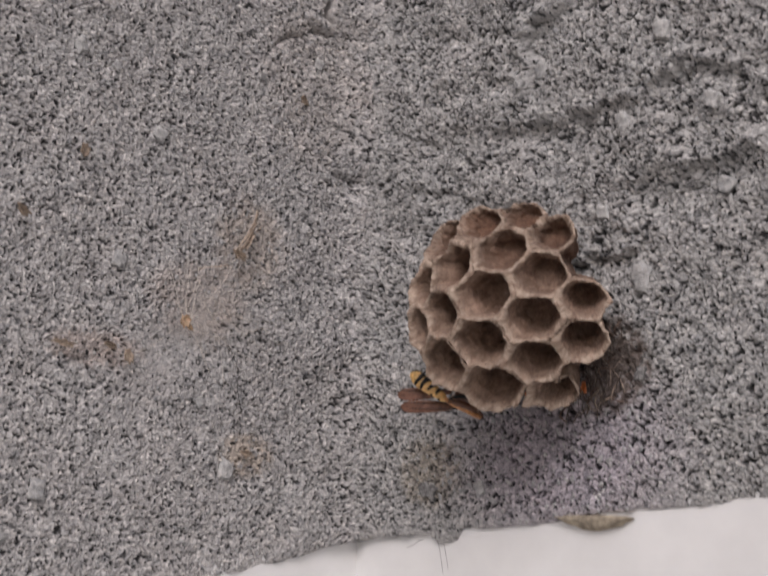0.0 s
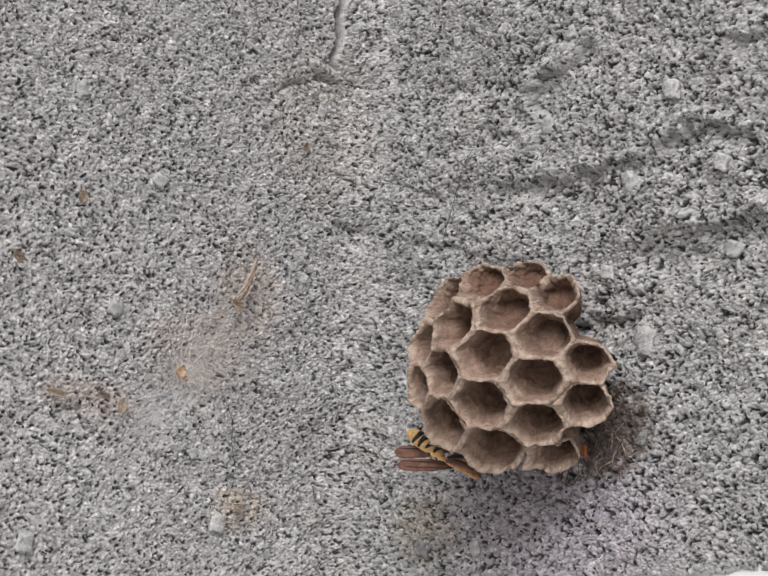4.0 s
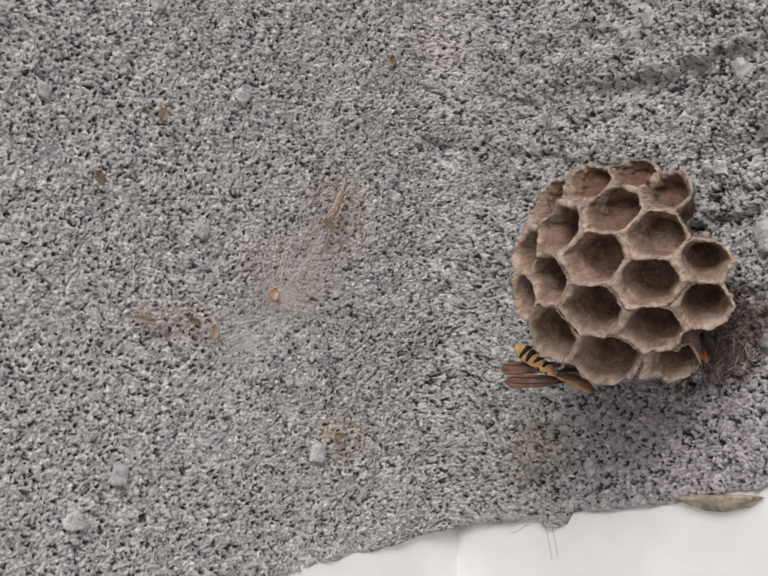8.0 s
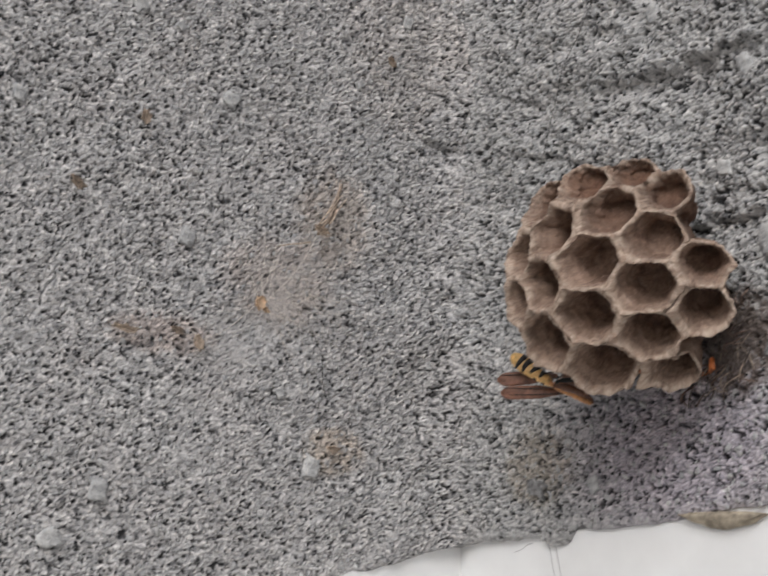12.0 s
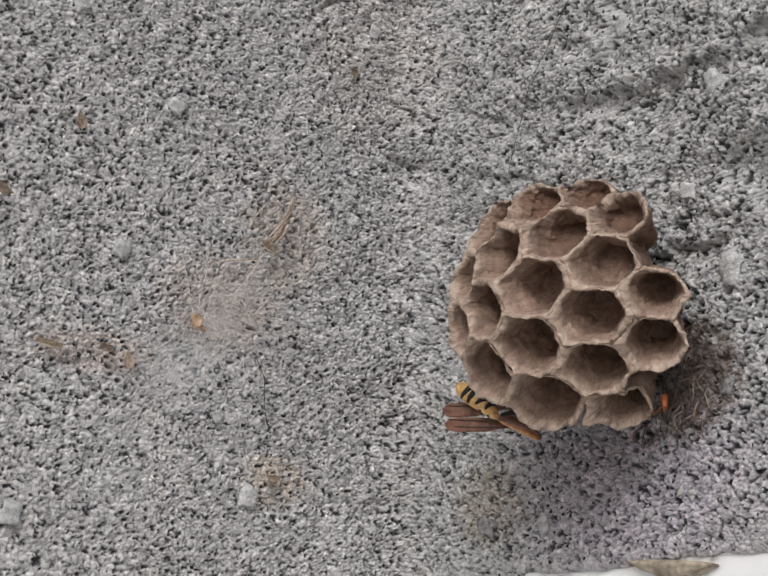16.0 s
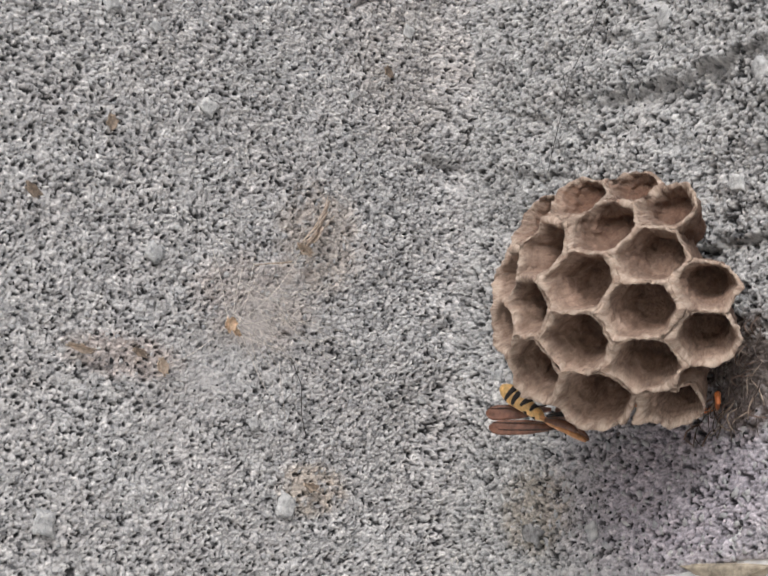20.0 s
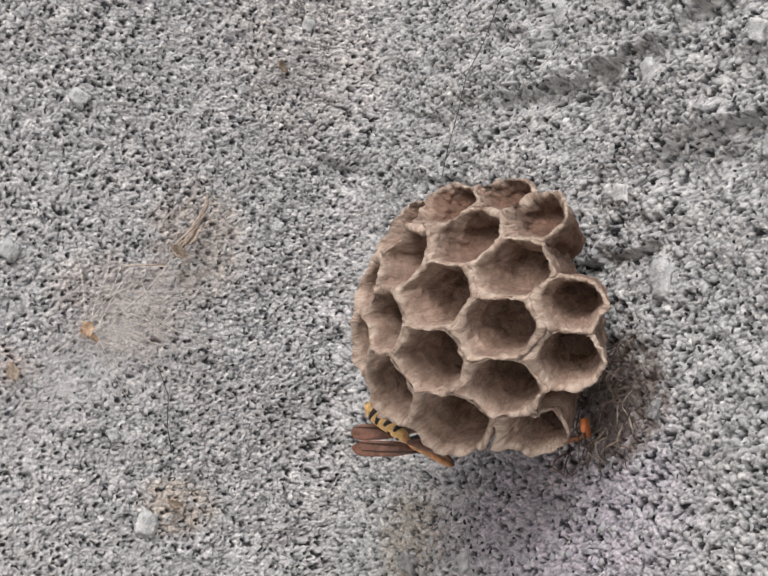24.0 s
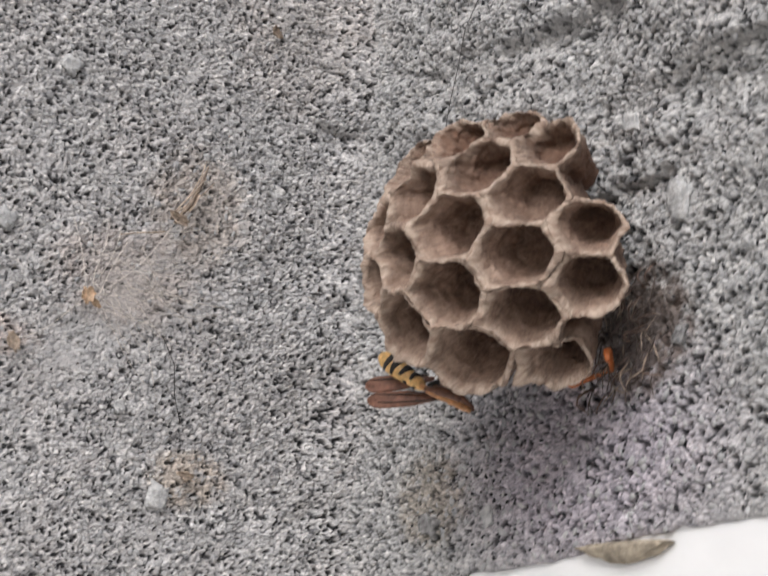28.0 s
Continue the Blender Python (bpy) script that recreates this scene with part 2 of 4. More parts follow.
DULL_STONE = make_plain("dull_stone", (0.27, 0.265, 0.26), 0.9, 0.5, 0.3, 0.4)
# Pale only to throw light back up; the ground is never in view.
BOUNCE_GROUND = make_plain("pale_bounce_ground", (0.40, 0.39, 0.37), 0.9, 40, 1, 0.2)


# ---- helpers ----
def mesh_of(name, verts, faces, material, smooth=True):
    me = bpy.data.meshes.new(name)
    me.from_pydata([tuple(v) for v in verts], [], [tuple(f) for f in faces])
    me.materials.append(material)
    if smooth:
        me.polygons.foreach_set("use_smooth", [True] * len(me.polygons))
    me.update()
    return me


def part(name, me, parent, label="", kind=""):
    ob = new(name, me)
    ob.parent = parent
    return tagged(ob, label=label, kind=kind)


def from_bm(name, bm, material, smooth=True):
    me = bpy.data.meshes.new(name)
    bmesh.ops.recalc_face_normals(bm, faces=bm.faces)
    bm.to_mesh(me)
    bm.free()
    me.materials.append(material)
    if smooth:
        me.polygons.foreach_set("use_smooth", [True] * len(me.polygons))
    return me


class Lumps:
    """Smooth value noise over a plane, for whole arrays at once."""

    def __init__(self, seed):
        self.g = np.random.RandomState(seed).rand(256, 256)

    def __call__(self, x, y, size):
        x, y = np.asarray(x) / size + 40.3, np.asarray(y) / size + 77.7
        i, j = np.floor(x).astype(int), np.floor(y).astype(int)
        u, v = x - i, y - j
        u, v = u * u * (3 - 2 * u), v * v * (3 - 2 * v)
        g = lambda a, b: self.g[a % 256, b % 256]
        return (g(i, j) * (1 - u) + g(i + 1, j) * u) * (1 - v) + (g(i, j + 1) * (1 - u) + g(i + 1, j + 1) * u) * v - 0.5


R2 = math.sqrt(0.5)
# Wall frames: along the wall from the corner, up, out of the wall into the open.
RIGHT = Matrix(((R2, 0, -R2, 0), (-R2, 0, -R2, 0), (0, 1, 0, 0), (0, 0, 0, 1)))
LEFT = Matrix(((-R2, 0, R2, 0), (-R2, 0, -R2, 0), (0, 1, 0, 0), (0, 0, 0, 1)))
lump_l, lump_r = Lumps(3), Lumps(8)


def groove(s, z, a, b, wide, deep):
    """A trowel drag from a to b: a scar that is sharp on its upper side and fades below."""
    (ax, az), (bx, bz) = a, b
    dx, dz = bx - ax, bz - az
    n = math.hypot(dx, dz)
    along = ((s - ax) * dx + (z - az) * dz) / n
    off = ((z - az) * dx - (s - ax) * dz) / n + 1.6 * lump_r(s, z, 5.0) + 1.3 * lump_r(s, z, 1.9) + 0.7 * lump_r(s, z, 0.8)
    ends = np.clip((along + 2) / 4, 0, 1) * np.clip((n + 2 - along) / 4, 0, 1)
    prof = np.where(off > 0, np.exp(-(off / (0.5 * wide)) ** 2), np.exp(-(off / (2.6 * wide)) ** 2))
    brow = np.exp(-((off - 1.1 * wide) / (0.9 * wide)) ** 2)
    return deep * (0.22 * brow - 0.40 * prof) * np.clip(ends * 1.5, 0, 1) * (1 + 1.2 * lump_r(s, z, 3.7))


GROOVES = (((21.5, 23.2), (34.5, 22.9), 1.1, 1.5), ((33.5, 22.7), (41.5, 23.1), 1.0, 2.0), ((26.4, 27.4), (27.2, 34.6), 1.2, 2.2), ((26.8, 34.2), (33, 37.4), 1.1, 2.2),
           ((34.5, 7.2), (41.5, 6.9), 0.8, 1.2), ((41.5, 14.7), (48.5, 14.3), 1.1, 1.8), ((48, 14.3), (57, 15.6), 1.1, 1.9), ((45, 25.1), (54.5, 25.4), 1.0, 2.0),
           ((10, 18.5), (20, 16), 0.7, 0.5), ((48, 33), (62, 35), 1.1, 1.2), ((4.6, 27.0), (11.4, 24.2), 0.5, 0.8), ((21.6, 30.2), (25.8, 28.4), 0.6, 0.7))


def relief_right(s, z):
    """Roughly thrown render: lumps and scars, quieter towards the foot, in mm out of the wall."""
    d = 1.4 * lump_r(s, z, 9) + 0.8 * lump_r(s * 0.6, z, 3.2) + 0.5 * lump_r(s * 0.8, z, 1.5) + 0.3 * lump_r(s, z, 0.8)
    d = d * np.clip((z + 22) / 22, 0.45, 1.0) * np.clip(s / 8, 0.3, 1.0)
    for g in GROOVES:
        d = d + groove(s, z, *g)
    return d


def hollow(s, z):
    """A band that the float swept smooth, falling towards the corner."""
    a, b = (s - 24) * 0.62 + (z - 2) * -0.78, (s - 24) * 0.78 + (z - 2) * 0.62
    return np.exp(-((b + 3 * lump_l(s, z, 6)) / 3.6) ** 2 - (a / 13.0) ** 2)


def relief_left(s, z):
    """Floated render, flatter, with a shallow swept hollow and the ragged lip by the corner."""
    d = 0.5 * lump_l(s, z, 11) + 0.28 * lump_l(s, z, 3) + 0.22 * lump_l(s, z, 1.2) + 0.8 * lump_l(s * 0.7, z, 2.4) * np.exp(-(s / 10) ** 2)
    d = d - 0.5 * hollow(s, z)
    slot = np.exp(-((s - 7.1 - 0.25 * np.sin(z * 1.1) - 0.6 * lump_l(s, z, 1.4)) / 0.42) ** 4) * np.clip((z - 39.6) / 0.8, 0, 1)
    under = np.exp(-(((z - 38.5 + 0.08 * (s - 8.4) ** 2) / 0.45) ** 2)) * np.exp(-((s - 8.4) / 1.6) ** 4)
    bow = np.exp(-(((z - 37.3 + 0.13 * (s - 11.2) ** 2 * (s > 11.2)) / 0.4) ** 2)) * np.exp(-((s - 13.0) / 2.3) ** 4)
    shelf = 0.5 * np.exp(-((z - 39.4 - 0.2 * (s - 9)) / 0.7) ** 2) * np.exp(-((s - 9.2) / 2.0) ** 4)
    crease = np.exp(-((z - 20.8 - 0.15 * (s - 3.8)) / 0.35) ** 2) * np.exp(-((s - 3.8) / 2.2) ** 4)
    return d - 1.9 * slot - 1.2 * under - 0.8 * bow + shelf - 0.7 * crease


def foot_right(s):
    """Height of the render's lower edge above the painted board."""
    z = -22.75 + 0.092 * np.clip(s, -5, 120) + 0.5 * lump_r(s, s * 0 + 9, 4) + 0.35 * lump_r(s, s * 0 + 5, 1.3)
    return z - 0.9 * np.exp(-(((s - 15.2) / 1.9) ** 6))


def foot_left(s):
    return -22.4 - 0.24 * np.clip(s, -5, 120) + 0.4 * lump_l(s, s * 0 + 9, 4) + 0.3 * lump_l(s, s * 0 + 5, 1.3)


def lines(lo, hi, step, far_lo, far_hi):
    """Grid lines, close in the stretch that matters and widening outside it."""
    mid = list(np.arange(lo, hi + step / 2, step))
    out, g = [], step
    while mid[-1] < far_hi:
        g *= 1.45
        mid.append(min(mid[-1] + g, far_hi))
    g, low = step, lo
    while low > far_lo:
        g *= 1.45
        low = max(low - g, far_lo)
        out.append(low)
    return np.array(out[::-1] + mid)


def crazed(s, z, seed, pitch):
    """Sand packed like paving: for every place the grain it lies on (tone, height, tilt) and how near its edge it is."""
    rnd = np.random.RandomState(seed)
    px, pz = pitch * 1.4, pitch * 0.84
    warp = Lumps(seed + 1)
    u = s / px + 0.5 * warp(s, z, 0.45) + 60
    v = z / pz + 0.5 * warp(z + 31, s, 0.4) + 90
    size = 512
    jx, jz, tone, tall, tx, tz = (rnd.rand(size, size) for _ in range(6))
    i, j = np.floor(u).astype(int), np.floor(v).astype(int)
    f1, f2 = np.full(u.shape, 9.0), np.full(u.shape, 9.0)
    near = np.zeros(u.shape, int)
    ox, oz = np.zeros(u.shape), np.zeros(u.shape)
    for di in (-1, 0, 1):
        for dj in (-1, 0, 1):
            a, b = (i + di) % size, (j + dj) % size
            dx, dz = u - (i + di + jx[a, b]), v - (j + dj + jz[a, b])
            d = np.hypot(dx, dz) * (0.8 + 0.4 * tone[b, a])
            first = d < f1
            f2 = np.where(first, f1, np.minimum(f2, d))
            near = np.where(first, a * size + b, near)
            ox, oz = np.where(first, dx, ox), np.where(first, dz, oz)
            f1 = np.where(first, d, f1)
    edge = np.clip(1 - (f2 - f1) / 0.27, 0, 1)
    pick = lambda t: t.ravel()[near]
    height = 0.20 * (pick(tall) - 0.5) + 0.24 * ((pick(tx) - 0.5) * ox + (pick(tz) - 0.5) * oz)
    return pick(tone), height, edge


def pinholes(s, z, seed, pitch, crowd):
    """Small sharp holes where sand fell out or air was trapped: 1 inside a hole, 0 outside."""
    rnd = np.random.RandomState(seed)
    warp = Lumps(seed + 1)
    u, v = s / pitch + 0.35 * warp(s, z, 0.3) + 60, z / pitch + 0.35 * warp(z + 31, s, 0.3) + 90
    size = 512
    jx, jz, wide, turn, chance = (rnd.rand(size, size) for _ in range(5))
    i, j = np.floor(u).astype(int), np.floor(v).astype(int)
    hole = np.zeros(u.shape)
    for di in (-1, 0, 1):
        for dj in (-1, 0, 1):
            a, b = (i + di) % size, (j + dj) % size
            dx, dz = (u - (i + di + jx[a, b])) * pitch, (v - (j + dj + jz[a, b])) * pitch
            w = 1.4 * (turn[a, b] - 0.5)
            dx, dz = dx * np.cos(w) + dz * np.sin(w), dz * np.cos(w) - dx * np.sin(w)
            r = 0.08 + 0.11 * wide[a, b] ** 2
            hole = np.maximum(hole, np.clip((r - np.hypot(dx * 0.62, dz)) / 0.07 + 0.5, 0, 1) * (chance[a, b] < crowd))
    return hole


def render_wall(name, m, relief, foot, far, seed, pitch, coarse, bare, material):
    """A solid slab of render whose face carries the relief and its sand; its foot follows the ragged edge."""
    s = lines(-1.5, 64, 0.1, -1.5, far)
    up = lines(0, 80, 0.1, 0, 2400)
    ss, uu = np.meshgrid(s, up, indexing="ij")
    zz = foot(ss) * np.clip(1 - uu / 45, 0, 1) + (-22.4) * np.clip(uu / 45, 0, 1) + uu
    near = np.clip((100 - ss) / 20, 0.2, 1) * np.clip((80 - zz) / 20, 0.2, 1)
    base = relief(ss, zz)
    lie = zz + 0.5 * base                     # so that grains keep their size on the steep sides of scars
    tone, height, edge = crazed(ss, lie, seed, pitch)
    tone_fine, fine, seam = crazed(ss, lie, seed + 2, pitch * 0.55)
    tone = np.clip(0.5 + 0.66 * (tone - 0.5) + 0.5 * (tone_fine - 0.5), 0, 1)
    gaps = Lumps(seed + 5)
    rough = np.clip(1 - bare(ss, zz, base), 0.25, 1)
    crowd = 0.34 * coarse + 0.4 * gaps(ss, zz, 5) - 0.4 * (1 - rough)
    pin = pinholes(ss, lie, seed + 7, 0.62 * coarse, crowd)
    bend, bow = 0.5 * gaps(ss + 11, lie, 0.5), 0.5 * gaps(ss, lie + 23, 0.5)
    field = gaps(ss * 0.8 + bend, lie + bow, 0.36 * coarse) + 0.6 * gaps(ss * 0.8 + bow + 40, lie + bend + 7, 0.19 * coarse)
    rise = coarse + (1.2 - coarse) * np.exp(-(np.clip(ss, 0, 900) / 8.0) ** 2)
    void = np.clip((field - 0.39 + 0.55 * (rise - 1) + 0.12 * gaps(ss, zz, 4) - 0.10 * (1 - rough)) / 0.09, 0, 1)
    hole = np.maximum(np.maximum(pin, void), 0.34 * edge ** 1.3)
    steep = np.hypot(np.gradient(base, axis=0) / np.gradient(ss, axis=0), np.gradient(base, axis=1) / np.gradient(zz, axis=1))
    rough = rough / (1 + (0.3 * steep) ** 2)
    grit = (0.75 * height - 0.05 * edge + 0.5 * fine - 0.05 * seam - (0.36 + 0.5 * (rise - 1)) * hole) * rough
    dd = (base * np.clip(ss / 1.5, 0.2, 1) + grit) * near + (1.7 + 1.6 * gaps(ss * 0, zz, 7.0) + 0.8 * gaps(ss * 0 + 9, zz, 2.3)) * np.exp(-np.clip(ss, 0, 900) / 3.0)
    dd = dd - 0.25 * np.exp(-uu / 0.3)
    n, k = ss.shape
    front = np.stack([ss, zz, dd], -1).reshape(-1, 3)
    ids = np.arange(n * k).reshape(n, k)
    rim = np.concatenate([ids[:-1, 0], ids[-1, :-1], ids[:0:-1, -1], ids[0, :0:-1]])
    back = front[rim] * (1, 1, 0) + (0, 0, -60.0)
    verts = np.concatenate([front, back]) * MM
    after = np.arange(len(rim)) + n * k
    faces = np.stack([ids[:-1, :-1], ids[1:, :-1], ids[1:, 1:], ids[:-1, 1:]], -1).reshape(-1, 4)
    sides = np.stack([np.roll(rim, -1), rim, after, np.roll(after, -1)], -1)
    faces = np.concatenate([faces, sides])
    closing = after[::-1]
    if m.determinant() < 0:
        faces, closing = faces[:, ::-1], closing[::-1]
    me = bpy.data.meshes.new(name)
    me.vertices.add(len(verts))
    me.vertices.foreach_set("co", verts.ravel())
    me.loops.add(4 * len(faces) + len(closing))
    me.loops.foreach_set("vertex_index", np.concatenate([faces.ravel(), closing]))
    me.polygons.add(len(faces) + 1)
    me.polygons.foreach_set("loop_start", np.arange(0, 4 * len(faces) + 1, 4))
    me.polygons.foreach_set("loop_total", np.append(np.full(len(faces), 4), len(closing)))
    me.materials.append(material)
    me.update(calc_edges=True)
    pad = np.full(len(rim), 0.5)
    me.attributes.new("tone", "FLOAT", "POINT").data.foreach_set("value", np.append(tone.ravel() * rough.ravel() + 0.38 * (1 - rough.ravel()), pad))
    # How far each point takes the painted pit shade.
    me.attributes.new("cement_shade", "FLOAT", "POINT").data.foreach_set("value", np.append((hole * rough).ravel(), 0 * pad))
    ob = new(name, me)
    ob.matrix_world = m
    return ob


def bare_left(s, z, base):
    """Where the float left skim over the sand."""
    return 0.5 * hollow(s, z) + np.clip(3.2 * lump_l(s + 20, z * 1.6, 4.5) - 1.15, 0, 0.5)


def bare_right(s, z, base):
    return np.clip(-0.6 * base - 0.65, 0, 0.3) + np.clip(3.0 * lump_r(s + 20, z * 1.4, 5) - 1.2, 0, 0.5) + 0.5 * np.exp(-np.clip(z - foot_right(s), 0, 99) / 0.8)


def ico(seed, count):
    """Variants of a worn angular grain, 12 corners and 20 faces each."""
    bm = bmesh.new()
    bmesh.ops.create_icosphere(bm, subdivisions=1, radius=1.0)
    v = np.array([p.co[:] for p in bm.verts])
    f = np.array([[q.index for q in p.verts] for p in bm.faces])
    bm.free()
    rnd = np.random.RandomState(seed)
    return [v * (1 + 0.5 * rnd.uniform(-1, 1, (12, 1))) for _ in range(count)], f


def grains(wall, relief, foot, seed, pitch, size, s_max, z_max, material, name="sand_grains", label="angular grey sand grains in the render", fill=1.0, proud=0.0):
    """The sand on the face of the render: a crowd of grains, half sunk in the mortar."""
    rnd = np.random.RandomState(seed)
    shapes, f = ico(seed, 24)
    gs, gz = np.meshgrid(np.arange(0.12, s_max, pitch), np.arange(-34, z_max, pitch), indexing="ij")
    s = (gs + pitch * 0.9 * (rnd.rand(*gs.shape) - 0.5)).ravel()
    z = (gz + pitch * 0.9 * (rnd.rand(*gs.shape) - 0.5)).ravel()
    keep = (z > foot(s) + 0.2) & (s > 0.05) & (lump_l(s, z, 0.55) + 0.25 * rnd.rand(len(s)) > -0.20) & ((relief(s, z) > -0.75) | (rnd.rand(len(s)) < 0.35))
    keep &= rnd.rand(len(s)) < fill
    if wall is wall_left:
        keep &= rnd.rand(len(s)) > 0.55 * hollow(s, z)
    s, z = s[keep], z[keep]
    n = len(s)
    r = size * np.exp(0.22 * rnd.randn(n)).clip(0.6, 1.8)
    d = relief(s, z) * np.clip(s / 0.8, 0, 1) - 0.35 * r + r * rnd.uniform(-0.12, 0.14, n) + proud
    a, tip, lean = rnd.uniform(0, 2 * np.pi, n), rnd.normal(0, 0.08, n), rnd.normal(0, 0.08, n)
    scale = np.stack([rnd.uniform(0.9, 1.6, n), rnd.uniform(0.65, 1.05, n), rnd.uniform(0.7, 1.1, n)], -1)
    local = np.array(shapes)[rnd.randint(24, size=n)] * (scale * r[:, None])[:, None, :]
    x, y = local[..., 0], local[..., 1]
    top = np.minimum(local[..., 2], 0.34 * r[:, None]) + tip[:, None] * x + lean[:, None] * y
    c1, s1 = np.cos(a)[:, None], np.sin(a)[:, None]
    v = np.stack([c1 * x - s1 * y + s[:, None], s1 * x + c1 * y + z[:, None], top + d[:, None]], -1)
    faces = (f[None] + 12 * np.arange(n)[:, None, None]).reshape(-1, 3)
    if wall.matrix_world.determinant() < 0:
        faces = faces[:, ::-1]
    me = bpy.data.meshes.new(name)
    me.vertices.add(12 * n)
    me.vertices.foreach_set("co", (v * MM).ravel())
    me.loops.add(3 * len(faces))
    me.loops.foreach_set("vertex_index", faces.ravel())
    me.polygons.add(len(faces))
    me.polygons.foreach_set("loop_start", np.arange(0, 3 * len(faces), 3))
    me.polygons.foreach_set("loop_total", np.full(len(faces), 3))
    me.materials.append(material)
    me.update(calc_edges=True)
    part(name, me, wall, label, "stuff")


def pebble(wall, relief, s, z, r, seed, tall=1.0, material=PEBBLE):
    """A pale stone bedded in the render, about two thirds sunk."""
    rnd = random.Random(seed)
    bm = bmesh.new()
    bmesh.ops.create_icosphere(bm, subdivisions=3, radius=1.0)
    for v in bm.verts:
        p = v.co.copy()
        v.co = Vector([max(-0.70, min(0.66, q)) for q in Euler((seed, 2 * seed, 0)).to_matrix() @ p])
        v.co *= 1 + 0.45 * noise.noise(p * 1.3 + Vector((seed, 0, 0))) + 0.2 * noise.noise(p * 3 + Vector((0, seed, 0)))
    turn = Euler((0, 0, rnd.uniform(-0.6, 0.6))).to_matrix()
    for v in bm.verts:
        v.co = turn @ Vector((v.co.x * r, v.co.y * r * tall, v.co.z * r * 0.36)) * MM
    ob = part("pebble", from_bm("pebble", bm, material), wall)
    d = float(relief(np.array([s]), np.array([z]))[0])
    ob.location = Vector((s, z, d + 0.08 * r)) * MM
    return ob


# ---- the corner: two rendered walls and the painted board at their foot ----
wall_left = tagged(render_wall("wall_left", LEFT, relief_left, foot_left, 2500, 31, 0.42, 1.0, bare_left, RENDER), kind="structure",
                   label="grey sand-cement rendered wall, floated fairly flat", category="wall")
wall_right = tagged(render_wall("wall_right", RIGHT, relief_right, foot_right, 2500, 47, 0.46, 1.25, bare_right, STAINED_SHADED_RENDER), kind="structure",
                    label="grey sand-cement rendered wall, roughly thrown and scarred", category="wall")


def slab(name, m, top, bottom, front, back, material):
    """A long straight piece along the wall; top(s) gives its upper edge."""
    bm = bmesh.new()
    rings = [[bm.verts.new(Vector(p) * MM) for p in ((s, bottom, front), (s, top(s), front), (s, top(s), back), (s, bottom, back))] for s in (-4, 120, 2500)]
    for r, q in zip(rings, rings[1:]):
        for i in range(4):
            bm.faces.new((r[i], r[(i + 1) % 4], q[(i + 1) % 4], q[i]))
    bm.faces.new(rings[0])
    bm.faces.new(rings[-1][::-1])
    bmesh.ops.bevel(bm, geom=[e for e in bm.edges if len(e.link_faces) == 2 and e.calc_face_angle(0) > 0.5], offset=0.6 * MM, segments=2, affect="EDGES")
    ob = new(name, from_bm(name, bm, material, False))
    ob.matrix_world = m
    return ob


for name, m, slope in (("right", RIGHT, 0.092), ("left", LEFT, -0.24)):
    tagged(slab("trim_" + name, m, lambda s: -19.9 + slope * min(s, 120), -240, -0.55, -24, WHITE), kind="structure",
           label="white painted trim board below the render, paint chipped", category="trim board")
    tagged(slab("wall_base_" + name, m, lambda s: -240, -1200, -4, -60, GREY_RENDER), kind="structure",
           label="plain grey rendered wall below the trim board", category="wall")

# Unseen ground, kept pale as a reflector for the comb's underside.
bm = bmesh.new()
bmesh.ops.create_grid(bm, x_segments=40, y_segments=40, size=400)
ground = tagged(new("ground", from_bm("ground", bm, BOUNCE_GROUND)), label="unseen pale ground at the foot of the walls, added to bounce light up", category="ground", kind="structure")
ground.location = (0, 0, -1.2)


# ---- the paper nest ----
# Comb columns and places in them, with the middle of each mouth across and up, in mm.
MOUTHS = {(0, 0): (18.9, -0.7), (0, -1): (20.0, 4.1), (0, -2): (21.1, 8.9), (0, 1): (19.5, -5.0), (0, 2): (22.2, -7.5),
          (-1, 0): (13.6, 1.7), (-1, 1): (13.6, -3.2), (-1, -1): (15.7, 6.8), (-1, -2): (18.1, 11.1), (-1, 2): (15.1, -7.6),
          (1, -1): (24.4, 1.6), (1, 0): (24.5, -2.5), (-2, 0): (10.0, 5.2), (-2, 1): (9.2, 0.1), (-2, 2): (9.8, -4.9),
          (-2, -1): (13.5, 10.5), (-3, 0): (9.8, 8.8), (-3, 1): (7.5, 3.3), (-3, 2): (7.5, -0.9)}
STEPS = ((1, -1), (1, 0), (0, 1), (-1, 1), (-1, 0), (0, -1))
ROOT = Vector((25.0, -18.5, 7.6))


def dome(x, z):
    """Front of the comb: a shallow dome, its crown a little to one side."""
    u = x - 17
    return -36.3 - 0.17 * u - 0.10 * z + 0.028 * u * u + 0.0002 * u ** 4 + 0.055 * z * z


